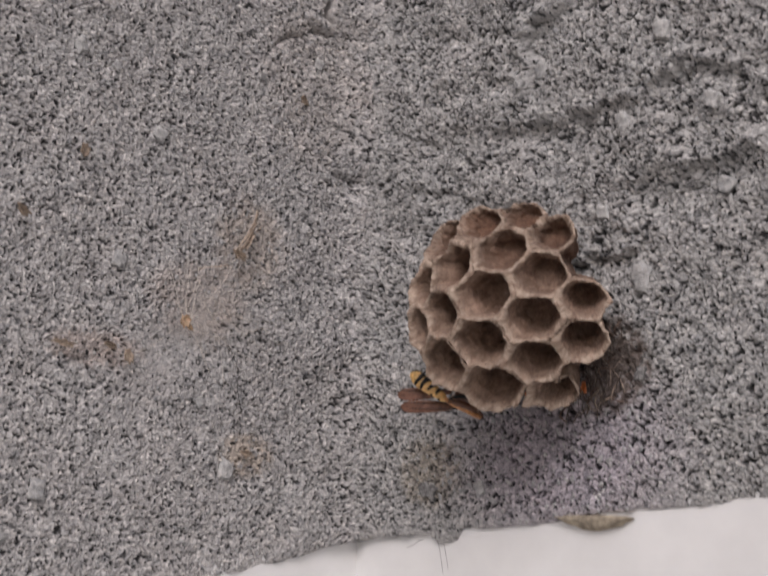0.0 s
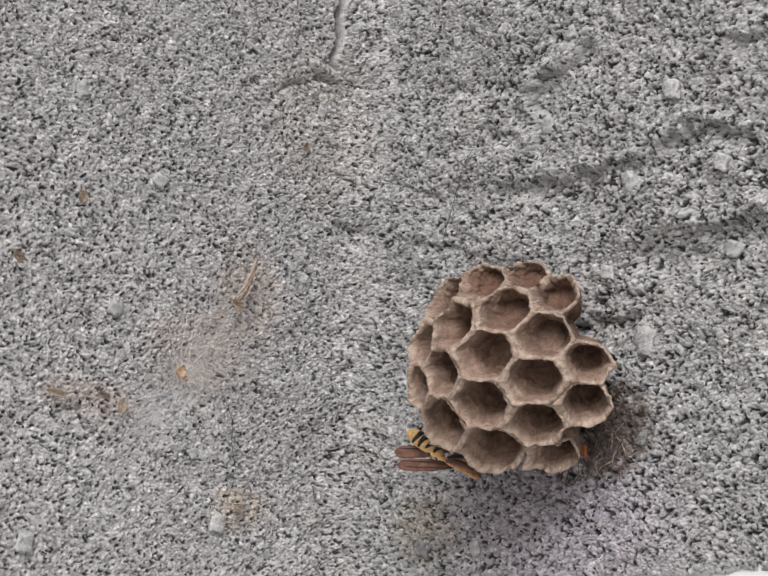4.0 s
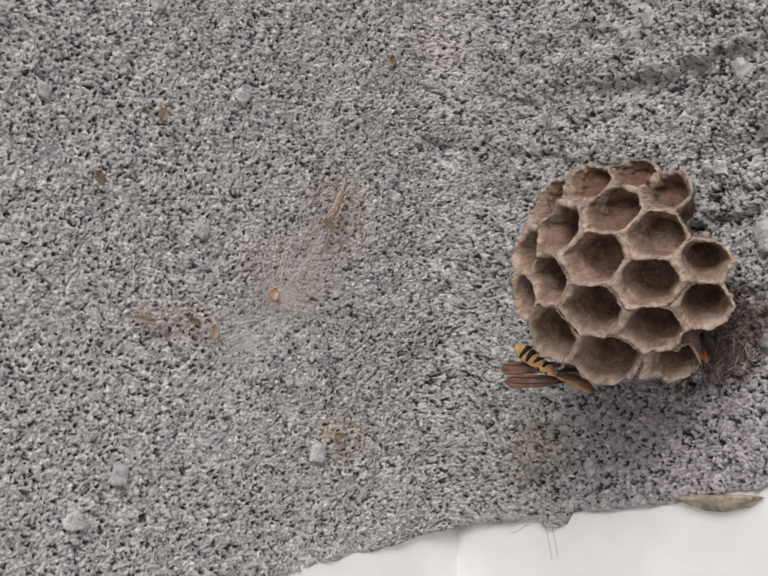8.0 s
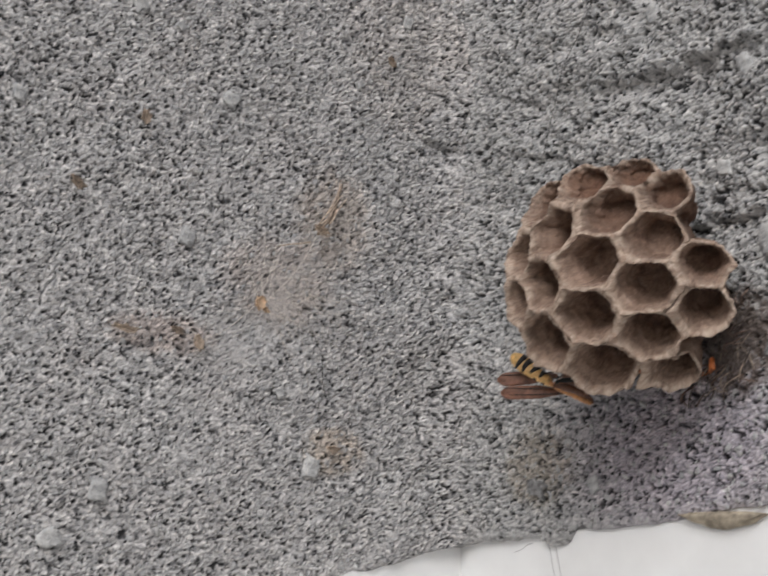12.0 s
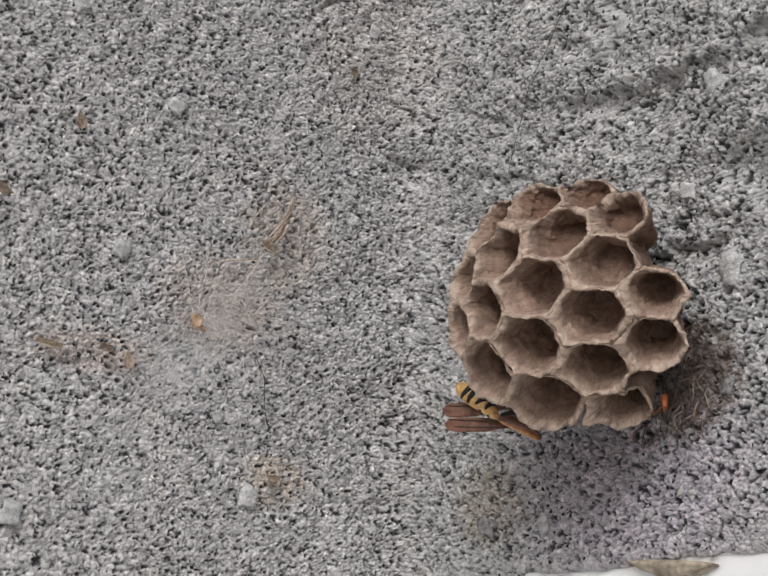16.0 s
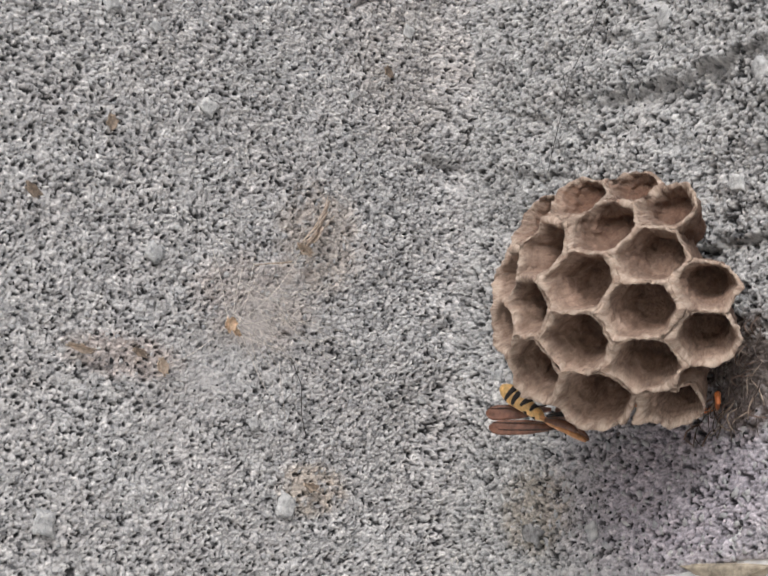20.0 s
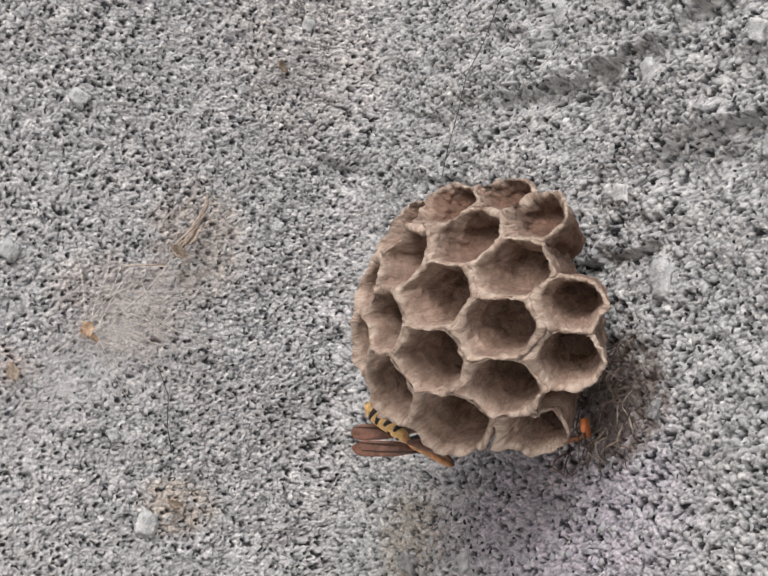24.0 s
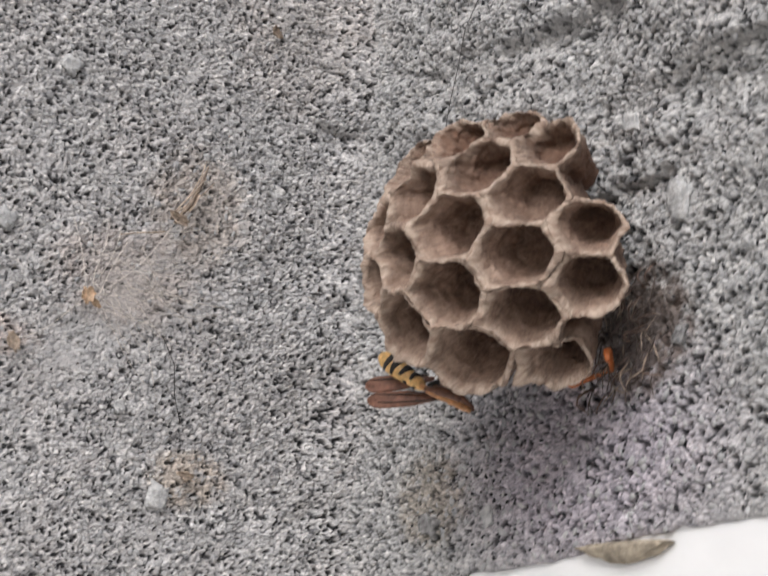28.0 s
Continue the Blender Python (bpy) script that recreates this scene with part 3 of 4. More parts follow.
def mouth_at(k):
    if k in MOUTHS:
        x, z = MOUTHS[k]
        return Vector((x, dome(x, z) + (0.8 if k == (0, 2) else 0.0), z))
    guesses = []
    for dq, dr in STEPS:
        a, b = (k[0] + dq, k[1] + dr), (k[0] + 2 * dq, k[1] + 2 * dr)
        if a in MOUTHS and b in MOUTHS:
            (ax, az), (bx, bz) = MOUTHS[a], MOUTHS[b]
            guesses.append(Vector((1.85 * ax - 0.85 * bx, 0, 1.85 * az - 0.85 * bz)))
    if not guesses:
        a = next((k[0] + dq, k[1] + dr) for dq, dr in STEPS if (k[0] + dq, k[1] + dr) in MOUTHS)
        c = Vector((MOUTHS[a][0] - 16.5, 0, MOUTHS[a][1] - 0.5)).normalized() * 4.2
        guesses.append(Vector((MOUTHS[a][0], 0, MOUTHS[a][1])) + c)
    g = sum(guesses, Vector()) / len(guesses)
    g.y = dome(g.x, g.z) + (0.6 if g.z > 9 else 2.2) if g.x < 25.5 or g.z < -4.5 else -34.3 - 0.2 * min(g.z, 2.0)
    return g


EDGE, DEEP = 16, 24


def paper_cell(k, nest):
    """One cell: a six-sided paper cup that flares to its mouth, with a scalloped lip."""
    c = mouth_at(k)
    ring = [mouth_at((k[0] + dq, k[1] + dr)) for dq, dr in STEPS]
    real = [(k[0] + dq, k[1] + dr) in MOUTHS for dq, dr in STEPS]
    corner = []
    for i in range(6):
        p = (c + ring[i] + ring[(i + 1) % 6]) / 3
        if not real[i] and not real[(i + 1) % 6]:
            p = c + (p - c) * {(0, 2): 0.72, (-2, 2): 1.1}.get(k, 0.86)
        elif k == (0, 2) and not (real[i] and real[(i + 1) % 6]):
            p = c + (p - c) * 0.86
        p.y = 0.86 * p.y + 0.14 * (c.y - 0.3)     # each cell ends at its own length, so lips stand in steps
        corner.append(p)
    seed = Vector((k[0] * 7.1, k[1] * 3.7, 2.0))
    lean = (c - ROOT).normalized()
    outer, loose = [], []
    for i in range(6):
        a, b = corner[i - 1], corner[i]
        for j in range(EDGE):
            t = j / EDGE
            p = a.lerp(b, t)
            free = 0.0
            if not real[i]:
                free = max(math.sin(math.pi * t) ** 0.5, (1 - t) * (not real[i - 1]), t * (not real[(i + 1) % 6]))
            dip = (0.32 * math.sin(math.pi * t) ** 0.8) * (1 - free) + 0.22 * noise.noise(p * 0.8)
            outer.append(p - lean * dip)
            loose.append(free)
    mean = sum((p - c).length for p in outer) / len(outer)
    verts, lay, rims, n = [], [], [], len(outer)
    deep = (c - ROOT).length
    young = max(0.0, min(1.0, (c.z - 4.0) / 6.0))
    cup = 0.225 * (1 - 0.45 * young) * (0.75 if k[0] == -3 else 1.0)
    wild = 1.0 + 0.35 * max(0.0, min(1.0, (c.z - 4.0) / 6.0))

    def ring_at(depth, inset, round_by):
        for i, (p, free) in enumerate(zip(outer, loose)):
            q = p.lerp(c + (p - c).normalized() * mean, max(round_by, (0.35 if k in ((-2, 2), (1, -1), (1, 0)) else 0.75) * free))
            q = q - (q - c).normalized() * inset
            m = q + (ROOT - q) * depth
            w = noise.noise_vector(m * 0.7 + seed) * 0.24 * wild + noise.noise_vector(m * 2.2 + seed) * 0.13 * wild + noise.noise_vector(m * 5 + seed) * 0.04
            if depth < 0.005:
                w = noise.noise_vector(p * 0.9) * 0.30 * wild + noise.noise_vector(p * 2.6) * 0.14 + noise.noise_vector(p * 6) * 0.06
            verts.append((m + w) * MM)
            a = 2 * math.pi * i / n
            lay.append((seed + Vector((2.4 * math.cos(a), 2.4 * math.sin(a), depth * deep))) * MM)
            # Painted lip light, fading with depth into the cell.
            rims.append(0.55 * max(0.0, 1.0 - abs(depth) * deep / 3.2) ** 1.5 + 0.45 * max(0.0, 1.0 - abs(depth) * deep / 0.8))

    rows = 0
    for i in range(DEEP):                     # outside, from the base up to the lip
        ring_at(0.44 * (1 - i / (DEEP - 1)) + 0.007, 0.02, 0.0)
        rows += 1
    ring_at(0.002, -0.05, 0.0)
    ring_at(-0.005, 0.03, 0.08)
    ring_at(-0.005, 0.16, 0.22)
    ring_at(0.006, 0.28, 0.42)
    rows += 4
    for i in range(1, DEEP):                  # inside, down to the floor
        t = i / (DEEP - 1)
        ring_at(0.008 + cup * t, 0.30 + 0.55 * t ** 1.1, 0.46 + 0.46 * t ** 0.5)
        rows += 1
    faces = [(r * n + i, r * n + (i + 1) % n, (r + 1) * n + (i + 1) % n, (r + 1) * n + i) for r in range(rows - 1) for i in range(n)]
    for depth in (cup + 0.03, 0.47):
        verts.append((c + (ROOT - c) * depth) * MM)
        lay.append((seed + Vector((0, 0, depth * deep))) * MM)
        rims.append(0.0)
    last = (rows - 1) * n
    faces += [(last + i, last + (i + 1) % n, len(verts) - 2) for i in range(n)]
    faces += [((i + 1) % n, i, len(verts) - 1) for i in range(n)]
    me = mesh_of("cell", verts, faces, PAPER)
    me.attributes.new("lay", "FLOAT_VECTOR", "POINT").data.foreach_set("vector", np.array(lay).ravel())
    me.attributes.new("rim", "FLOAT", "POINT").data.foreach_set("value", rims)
    me.attributes.new("fresh", "FLOAT", "POINT").data.foreach_set("value", [young] * len(verts))
    part("cell", me, nest)


def tube(points, radii, sides=10):
    """A tapering round rod along points, closed at both ends."""
    verts, faces, side = [], [], None
    pts = [Vector(p) for p in points]
    for i, p in enumerate(pts):
        d = (pts[min(i + 1, len(pts) - 1)] - pts[max(i - 1, 0)]).normalized()
        side = (side - d * side.dot(d)).normalized() if side is not None else d.orthogonal().normalized()
        up = d.cross(side)
        for a in range(sides):
            w = 2 * math.pi * a / sides
            verts.append((p + (side * math.cos(w) + up * math.sin(w)) * radii[i]) * MM)
    for r in range(len(pts) - 1):
        faces += [(r * sides + a, r * sides + (a + 1) % sides, (r + 1) * sides + (a + 1) % sides, (r + 1) * sides + a) for a in range(sides)]
    faces.append(tuple(range(sides))[::-1])
    faces.append(tuple(range((len(pts) - 1) * sides, len(pts) * sides)))
    return verts, faces


def build_nest():
    nest = tagged(new("paper_wasp_nest"), label="grey-brown paper wasp nest, open honeycomb cells, hung in the wall corner", category="wasp nest")
    for k in MOUTHS:
        paper_cell(k, nest)
    v, f = tube([(21.0, -28.5, 3.2), (22.0, -26.6, 3.2), (22.8, -25.0, 3.0), (23.4, -24.0, 2.8), (24.0, -23.2, 2.8)], [3.0, 1.7, 1.1, 1.4, 2.4], 14)
    part("stalk", mesh_of("stalk", v, f, DARK_PULP), nest, "dark narrow stalk glued to the wall")
    rnd = random.Random(5)
    for k in range(120):                       # frayed pulp pulled out over the wall beside the stalk
        p = Vector((rnd.uniform(33.5, 41.0), rnd.uniform(-8.5, 1.0), rnd.uniform(0.25, 0.5)))
        turn, pts = rnd.uniform(3.4, 5.4), []
        lift = rnd.uniform(0.3, 1.6) if k % 3 == 0 else 0.15
        for j in range(6):
            pts.append(RIGHT @ (p + Vector((0, 0, lift * math.sin(math.pi * j / 5)))))
            turn += rnd.uniform(-0.45, 0.45)
            p = p + Vector((math.cos(turn), math.sin(turn), 0)) * rnd.uniform(0.2, 0.6)
        r = rnd.uniform(0.035, 0.08)
        v, f = tube(pts, [r * q for q in (0.5, 0.9, 1.1, 1.0, 0.8, 0.4)], 5)
        part("pulp_strand", mesh_of("pulp_strand", v, f, BROWN_STRAW if k % 4 == 0 else DARK_PULP if k % 3 else RED_PULP), nest)
    return nest


nest = build_nest()
bm = bmesh.new()
bmesh.ops.create_uvsphere(bm, u_segments=16, v_segments=10, radius=0.19 * MM)
for v in bm.verts:
    v.co.z *= 1.5
    v.co *= 1 + 0.08 * noise.noise(v.co * 4000)
egg = part("egg", from_bm("egg", bm, BROWN_STRAW), nest, "tiny pearly egg glued inside a cell")
egg.location = Vector((20.95, -31.3, 4.75)) * MM
egg.rotation_euler = (0.5, 0.4, 0)

# ---- small stones bedded in the walls ----
LEFT_STONES = ((6.8, 42.8, 0.9), (41.6, 28.9, 1.0), (36.9, 27.6, 0.8), (30.8, 21.2, 1.0), (8.5, 34.3, 0.8), (4.6, -3.5, 0.8), (35.3, 6.3, 1.15),
               (19.7, -15.2, 1.25), (48.1, -23.1, 1.5), (43.4, -18.6, 1.4), (53.5, 17.4, 0.9), (15.0, 26.0, 0.7), (24.0, -8.0, 0.7))
RIGHT_STONES = ((45.6, 30.5, 1.35), (28.2, 30.0, 1.1), (40.5, 21.6, 0.95), (6.0, -1.1, 0.85), (13.5, 42.7, 0.8), (42.9, 4.8, 1.6),
                (51.8, 22.0, 1.25), (52.8, 13.3, 1.25), (20.5, -16.5, 0.9), (31.0, 40.0, 0.9))
for i, (a, b, r) in enumerate(LEFT_STONES):
    pebble(wall_left, relief_left, a, b, r, 20 + i, 1.0 + 0.25 * math.sin(i * 2.1))
for i, (a, b, r) in enumerate(RIGHT_STONES):
    pebble(wall_right, relief_right, a, b, r, 60 + i, 1.5 if i == 2 else 1.0 + 0.25 * math.sin(i * 1.7))

pebble(wall_right, relief_right, 37.5, 12.3, 1.15, 34, 0.95)
pebble(wall_right, relief_right, 12.3, -16.7, 1.6, 91, 0.7, DULL_STONE)
pebble(wall_right, relief_right, 42.9, -5.1, 0.8, 71, 1.2, DULL_STONE)


def smear():
    """A dab of tan mortar that ran down over the board."""
    bm = bmesh.new()
    bmesh.ops.create_icosphere(bm, subdivisions=4, radius=1.0)
    for v in bm.verts:
        p = v.co.copy()
        k = 1 + 0.25 * noise.noise(p * 1.6) + 0.10 * noise.noise(p * 5)
        sag = 0.3 if p.y > 0 else 1.5 * (1 - abs(p.x) ** 1.5)
        v.co = Vector((p.x * 5.4 * k, p.y * 0.9 * k * max(sag, 0.3), p.z * 0.75 * k)) * MM
    ob = part("mortar_dab", from_bm("mortar_dab", bm, TAN_MORTAR), wall_right, "tan mortar dab run over the paint")
    ob.location = Vector((37.2, -19.6, -0.2)) * MM


smear()

# ---- scraps caught on the wall ----
def scrap(name, wall, points, radii, material, label, category, sides=7):
    """A dry bit of plant, bent along points given in the wall's own frame."""
    pts = [wall.matrix_world @ Vector(p) for p in points]
    v, f = tube(pts, radii, sides)
    base = sum((Vector(p) for p in v), Vector()) / len(v)
    ob = new(name, mesh_of(name, [Vector(p) - base for p in v], f, material))
    ob.location = base
    return tagged(ob, label=label, category=category, group="straws on the wall" if category == "stalk" else "")


def flake(name, wall, s, z, d, long, wide, turn, material, label, category):
    """A curled dry flake with a torn outline."""
    bm = bmesh.new()
    bmesh.ops.create_grid(bm, x_segments=10, y_segments=6, size=0.5)
    for v in bm.verts:
        x, y = v.co.x, v.co.y
        e = 1 + 0.5 * noise.noise(Vector((x * 4 + s, y * 4, z)))
        v.co = Vector((x * long * e, y * wide * e * (1.1 - 1.2 * abs(x)), 0.9 * wide * (y * y * 2 + 0.3 * x * x) + 0.12 * noise.noise(Vector((x * 7, y * 7, s))))) * MM
    bmesh.ops.solidify(bm, geom=bm.faces[:], thickness=0.10 * MM)
    ob = new(name, from_bm(name, bm, material))
    ob.matrix_world = wall.matrix_world @ pose(s * MM, z * MM, d * MM, 12, -8, turn)
    return tagged(ob, label=label, category=category, group={"straw": "dry flakes on the wall", "bark": "bark flakes on the wall", "stalk": "straws on the wall"}.get(category, ""))


flake("insect_husk", wall_left, 29.1, 0.1, 3.9, 1.3, 1.2, 70, ORANGE_HUSK, "orange-tan insect husk caught in a spider web", "husk")
flake("insect_husk", wall_left, 28.3, -0.3, 3.6, 1.2, 0.5, 40, ORANGE_HUSK, "orange-tan insect husk leg caught in a spider web", "husk")
flake("dry_flake", wall_left, 41.8, -3.4, 0.7, 2.6, 0.8, 4, TAN_STRAW, "tan dry flake of straw stuck to the rendered wall", "straw")
flake("dry_flake", wall_left, 33.9, -4.0, 0.7, 1.7, 1.0, 60, TAN_STRAW, "small tan dry flake stuck to the rendered wall", "straw")
flake("dry_flake", wall_left, 36.2, -3.0, 0.6, 1.6, 0.7, 15, BROWN_STRAW, "small brown dry flake stuck to the rendered wall", "straw")
flake("bark_flake", wall_left, 47.5, 9.7, 0.6, 1.6, 1.0, 30, BROWN_STRAW, "red-brown bark flake stuck to the rendered wall", "bark")
flake("bark_flake", wall_left, 40.7, 17.3, 0.6, 1.4, 1.0, 80, BROWN_STRAW, "red-brown bark flake stuck to the rendered wall", "bark")
flake("bark_flake", wall_left, 11.4, 29.1, 0.6, 1.2, 0.8, 50, BROWN_STRAW, "small brown bark flake stuck to the rendered wall", "bark")
flake("dry_flake", wall_left, 17.6, -13.3, 0.6, 1.7, 0.8, 10, TAN_STRAW, "small tan dry flake stuck to the rendered wall", "straw")
flake("dry_flake", wall_left, 20.2, 9.0, 1.1, 2.0, 0.9, 20, TAN_STRAW, "tan straw scrap lying against the rendered wall", "straw")
scrap("dry_stalk", wall_left, [(20.4, 8.6, 0.9), (19.2, 10.6, 1.3), (18.3, 12.4, 1.2), (17.5, 14.4, 0.8)], [0.16, 0.22, 0.2, 0.1], BROWN_STRAW, "thin brown dry stalk lying on the rendered wall", "stalk")
flake("dry_stalk", wall_left, 19.0, 10.6, 1.2, 2.0, 0.7, 118, TAN_STRAW, "brown dry leaf sheath lying on the rendered wall", "stalk")
flake("pale_seed", wall_right, 1.3, -19.2, 0.7, 0.8, 0.8, 90, PALE_SEED, "tiny pale seed lodged above the white board", "seed")


for k, (a, b) in enumerate((((20.9, 8.8, 0.9), (18.0, 13.2, 1.4)), ((20.2, 9.6, 1.2), (16.9, 13.0, 0.9)), ((19.6, 10.6, 1.0), (17.9, 14.6, 1.3)), ((21.2, 7.8, 0.8), (25.2, 6.6, 0.7)))):
    a, b = Vector(a), Vector(b)
    pts = [a.lerp(b, t) + Vector((0.12 * math.sin(5 * t + k), 0.1 * math.cos(4 * t + k), 0.2 * math.sin(3 * t))) for t in (0, 0.33, 0.66, 1.0)]
    scrap("dry_stalk", wall_left, pts, [0.07, 0.08, 0.07, 0.04], TAN_STRAW, "thin pale straw fibre lying on the rendered wall", "stalk", 5)


def web_more(web):
    rnd = random.Random(9)
    for k in range(30):
        a = Vector((rnd.uniform(23.5, 28.6), rnd.uniform(-0.6, 5.5), rnd.uniform(1.0, 3.6)))
        b = Vector((rnd.uniform(13.5, 24.0), a.y + rnd.uniform(-4.5, 3.0), 0.5))
        pts = [a.lerp(b, t) + Vector((0, -0.4 * math.sin(math.pi * t), 0.12 * math.sin(8 * t + k))) for t in (0, 0.25, 0.5, 0.75, 1.0)]
        v, f = tube([wall_left.matrix_world @ p for p in pts], [0.02] * 5, 4)
        part("thread", mesh_of("thread", v, f, SILK), web)


def build_web():
    """Slack silk between the wall and the husk, each thread a part."""
    web = tagged(new("spider_web"), label="torn spider web, slack pale silk threads on the rendered wall", category="spider web")
    hub = Vector((28.6, 0.4, 3.9))
    ends = ((26.6, 6.6, 0.5), (25.4, 6.9, 0.6), (20.2, 8.8, 0.8), (21.0, -0.8, 0.4), (21.7, -5.8, 0.4), (24.6, 6.2, 0.4), (22.4, 2.4, 0.4), (33.4, -3.6, 0.6), (29.5, 7.5, 0.4))
    for i, e in enumerate(ends):
        a, b = hub + Vector((0.3 * math.sin(i * 2.4), 0.4 * math.cos(i * 1.9), -0.2)), Vector(e)
        pts = [a.lerp(b, t) + Vector((0.25 * math.sin(t * 5 + i), -0.6 * math.sin(math.pi * t), 0.15 * math.sin(7 * t + i))) for t in (0, 0.2, 0.4, 0.6, 0.8, 1.0)]
        v, f = tube([wall_left.matrix_world @ p for p in pts], [0.026] * 6, 5)
        part("thread", mesh_of("thread", v, f, SILK), web)
    web_more(web)
    for i, (a, b) in enumerate((((25.4, 6.9, 0.6), (15.5, 9.5, 0.5)), ((23.0, 1.8, 2.2), (16.8, 0.6, 0.4)), ((24.0, 3.5, 2.2), (15.0, 4.4, 0.4)), ((22.4, -2.2, 1.6), (20.6, -7.2, 0.4)))):
        a, b = Vector(a), Vector(b)
        pts = [a.lerp(b, t) + Vector((0, -0.5 * math.sin(math.pi * t), 0.1 * math.sin(9 * t + i))) for t in (0, 0.25, 0.5, 0.75, 1.0)]
        v, f = tube([wall_left.matrix_world @ p for p in pts], [0.022] * 5, 5)
        part("thread", mesh_of("thread", v, f, SILK), web)


build_web()

HAIR_RIGHT = [(30.6, 43.0, 0.7), (27.4, 39.4, 0.9), (23.9, 36.5, 0.8), (20.9, 32.8, 0.9), (18.6, 29.6, 0.7), (16.6, 26.9, 0.9), (15.6, 23.8, 0.8), (14.5, 20.3, 0.9), (13.4, 18.2, 0.5)]
scrap("dark_hair", wall_right, HAIR_RIGHT, [0.035] * len(HAIR_RIGHT), HAIR, "long fine dark hair clinging to the rough wall", "hair", 5)
scrap("dark_hair", wall_left, [(20.8, -1.6, 1.0), (19.6, -4.0, 1.2), (19.2, -6.6, 0.8), (18.4, -8.8, 0.6)], [0.04] * 4, HAIR, "short fine dark hair clinging to the smoother wall", "hair", 5)
for k, pts in enumerate((((13.0, -22.0), (13.6, -22.9), (13.9, -24.0), (14.4, -26.0)), ((14.1, -22.0), (14.6, -23.2), (15.2, -25.5)), ((8.2, -23.2), (9.4, -22.9), (10.2, -22.4), (11.0, -22.3)))):
    v, f = tube([Vector((a, b, -0.56)) for a, b in pts], [0.028] * len(pts), 5)
    part("paint_crack", mesh_of("paint_crack", v, f, HAIR), bpy.data.objects["trim_right"], "fine dark crack in the paint")


# ---- the wasp at the foot of the nest ----
def lathe(axis_from, axis_to, profile, material, name, sides=24, squash=1.0):
    """A round body along an axis: profile of (place along it, radius)."""
    a, b = Vector(axis_from), Vector(axis_to)
    d = (b - a).normalized()
    side = Vector((0, -1, 0))
    side = (side - d * side.dot(d)).normalized()
    up = d.cross(side)
    verts, faces = [], []
    for t, r in profile:
        for i in range(sides):
            w = 2 * math.pi * i / sides
            verts.append((a.lerp(b, t) + (side * math.cos(w) * squash + up * math.sin(w)) * r) * MM)
    for k in range(len(profile) - 1):
        faces += [(k * sides + i, k * sides + (i + 1) % sides, (k + 1) * sides + (i + 1) % sides, (k + 1) * sides + i) for i in range(sides)]
    faces += [tuple(range(sides))[::-1], tuple(range((len(profile) - 1) * sides, len(profile) * sides))]
    return mesh_of(name, verts, faces, material)


def blade(base, tip, wide, normal, material, name, curl=0.12):
    """A folded wing: a long narrow blade with a rounded end and a raised leading vein."""
    a, b, n = Vector(base), Vector(tip), Vector(normal).normalized()
    d = b - a
    across = n.cross(d).normalized()
    verts, faces, rows, cols = [], [], 16, 6
    for i in range(rows + 1):
        t = i / rows
        w = wide * (0.30 + 0.70 * min(1, t / 0.45)) * math.sqrt(max(0.03, 1 - max(0, (t - 0.80) / 0.2) ** 2.2))
        for j in range(cols + 1):
            u = j / cols - 0.5
            verts.append((a + d * t + across * (u * w) + n * (curl * math.sin(3 * t + 4 * u) + 0.25 * u * u)) * MM)
    faces = [(i * (cols + 1) + j, (i + 1) * (cols + 1) + j, (i + 1) * (cols + 1) + j + 1, i * (cols + 1) + j + 1) for i in range(rows) for j in range(cols)]
    n0 = len(verts)
    verts += [Vector(v) - n * 0.05 * MM for v in verts]
    k = cols + 1
    faces += [tuple(q + n0 for q in f)[::-1] for f in faces]
    loop = list(range(k)) + [i * k + cols for i in range(1, rows + 1)] + [rows * k + j for j in range(cols - 1, -1, -1)] + [i * k for i in range(rows - 1, 0, -1)]
    faces += [(loop[i], loop[(i + 1) % len(loop)], loop[(i + 1) % len(loop)] + n0, loop[i] + n0) for i in range(len(loop))]
    return mesh_of(name, verts, faces, material)


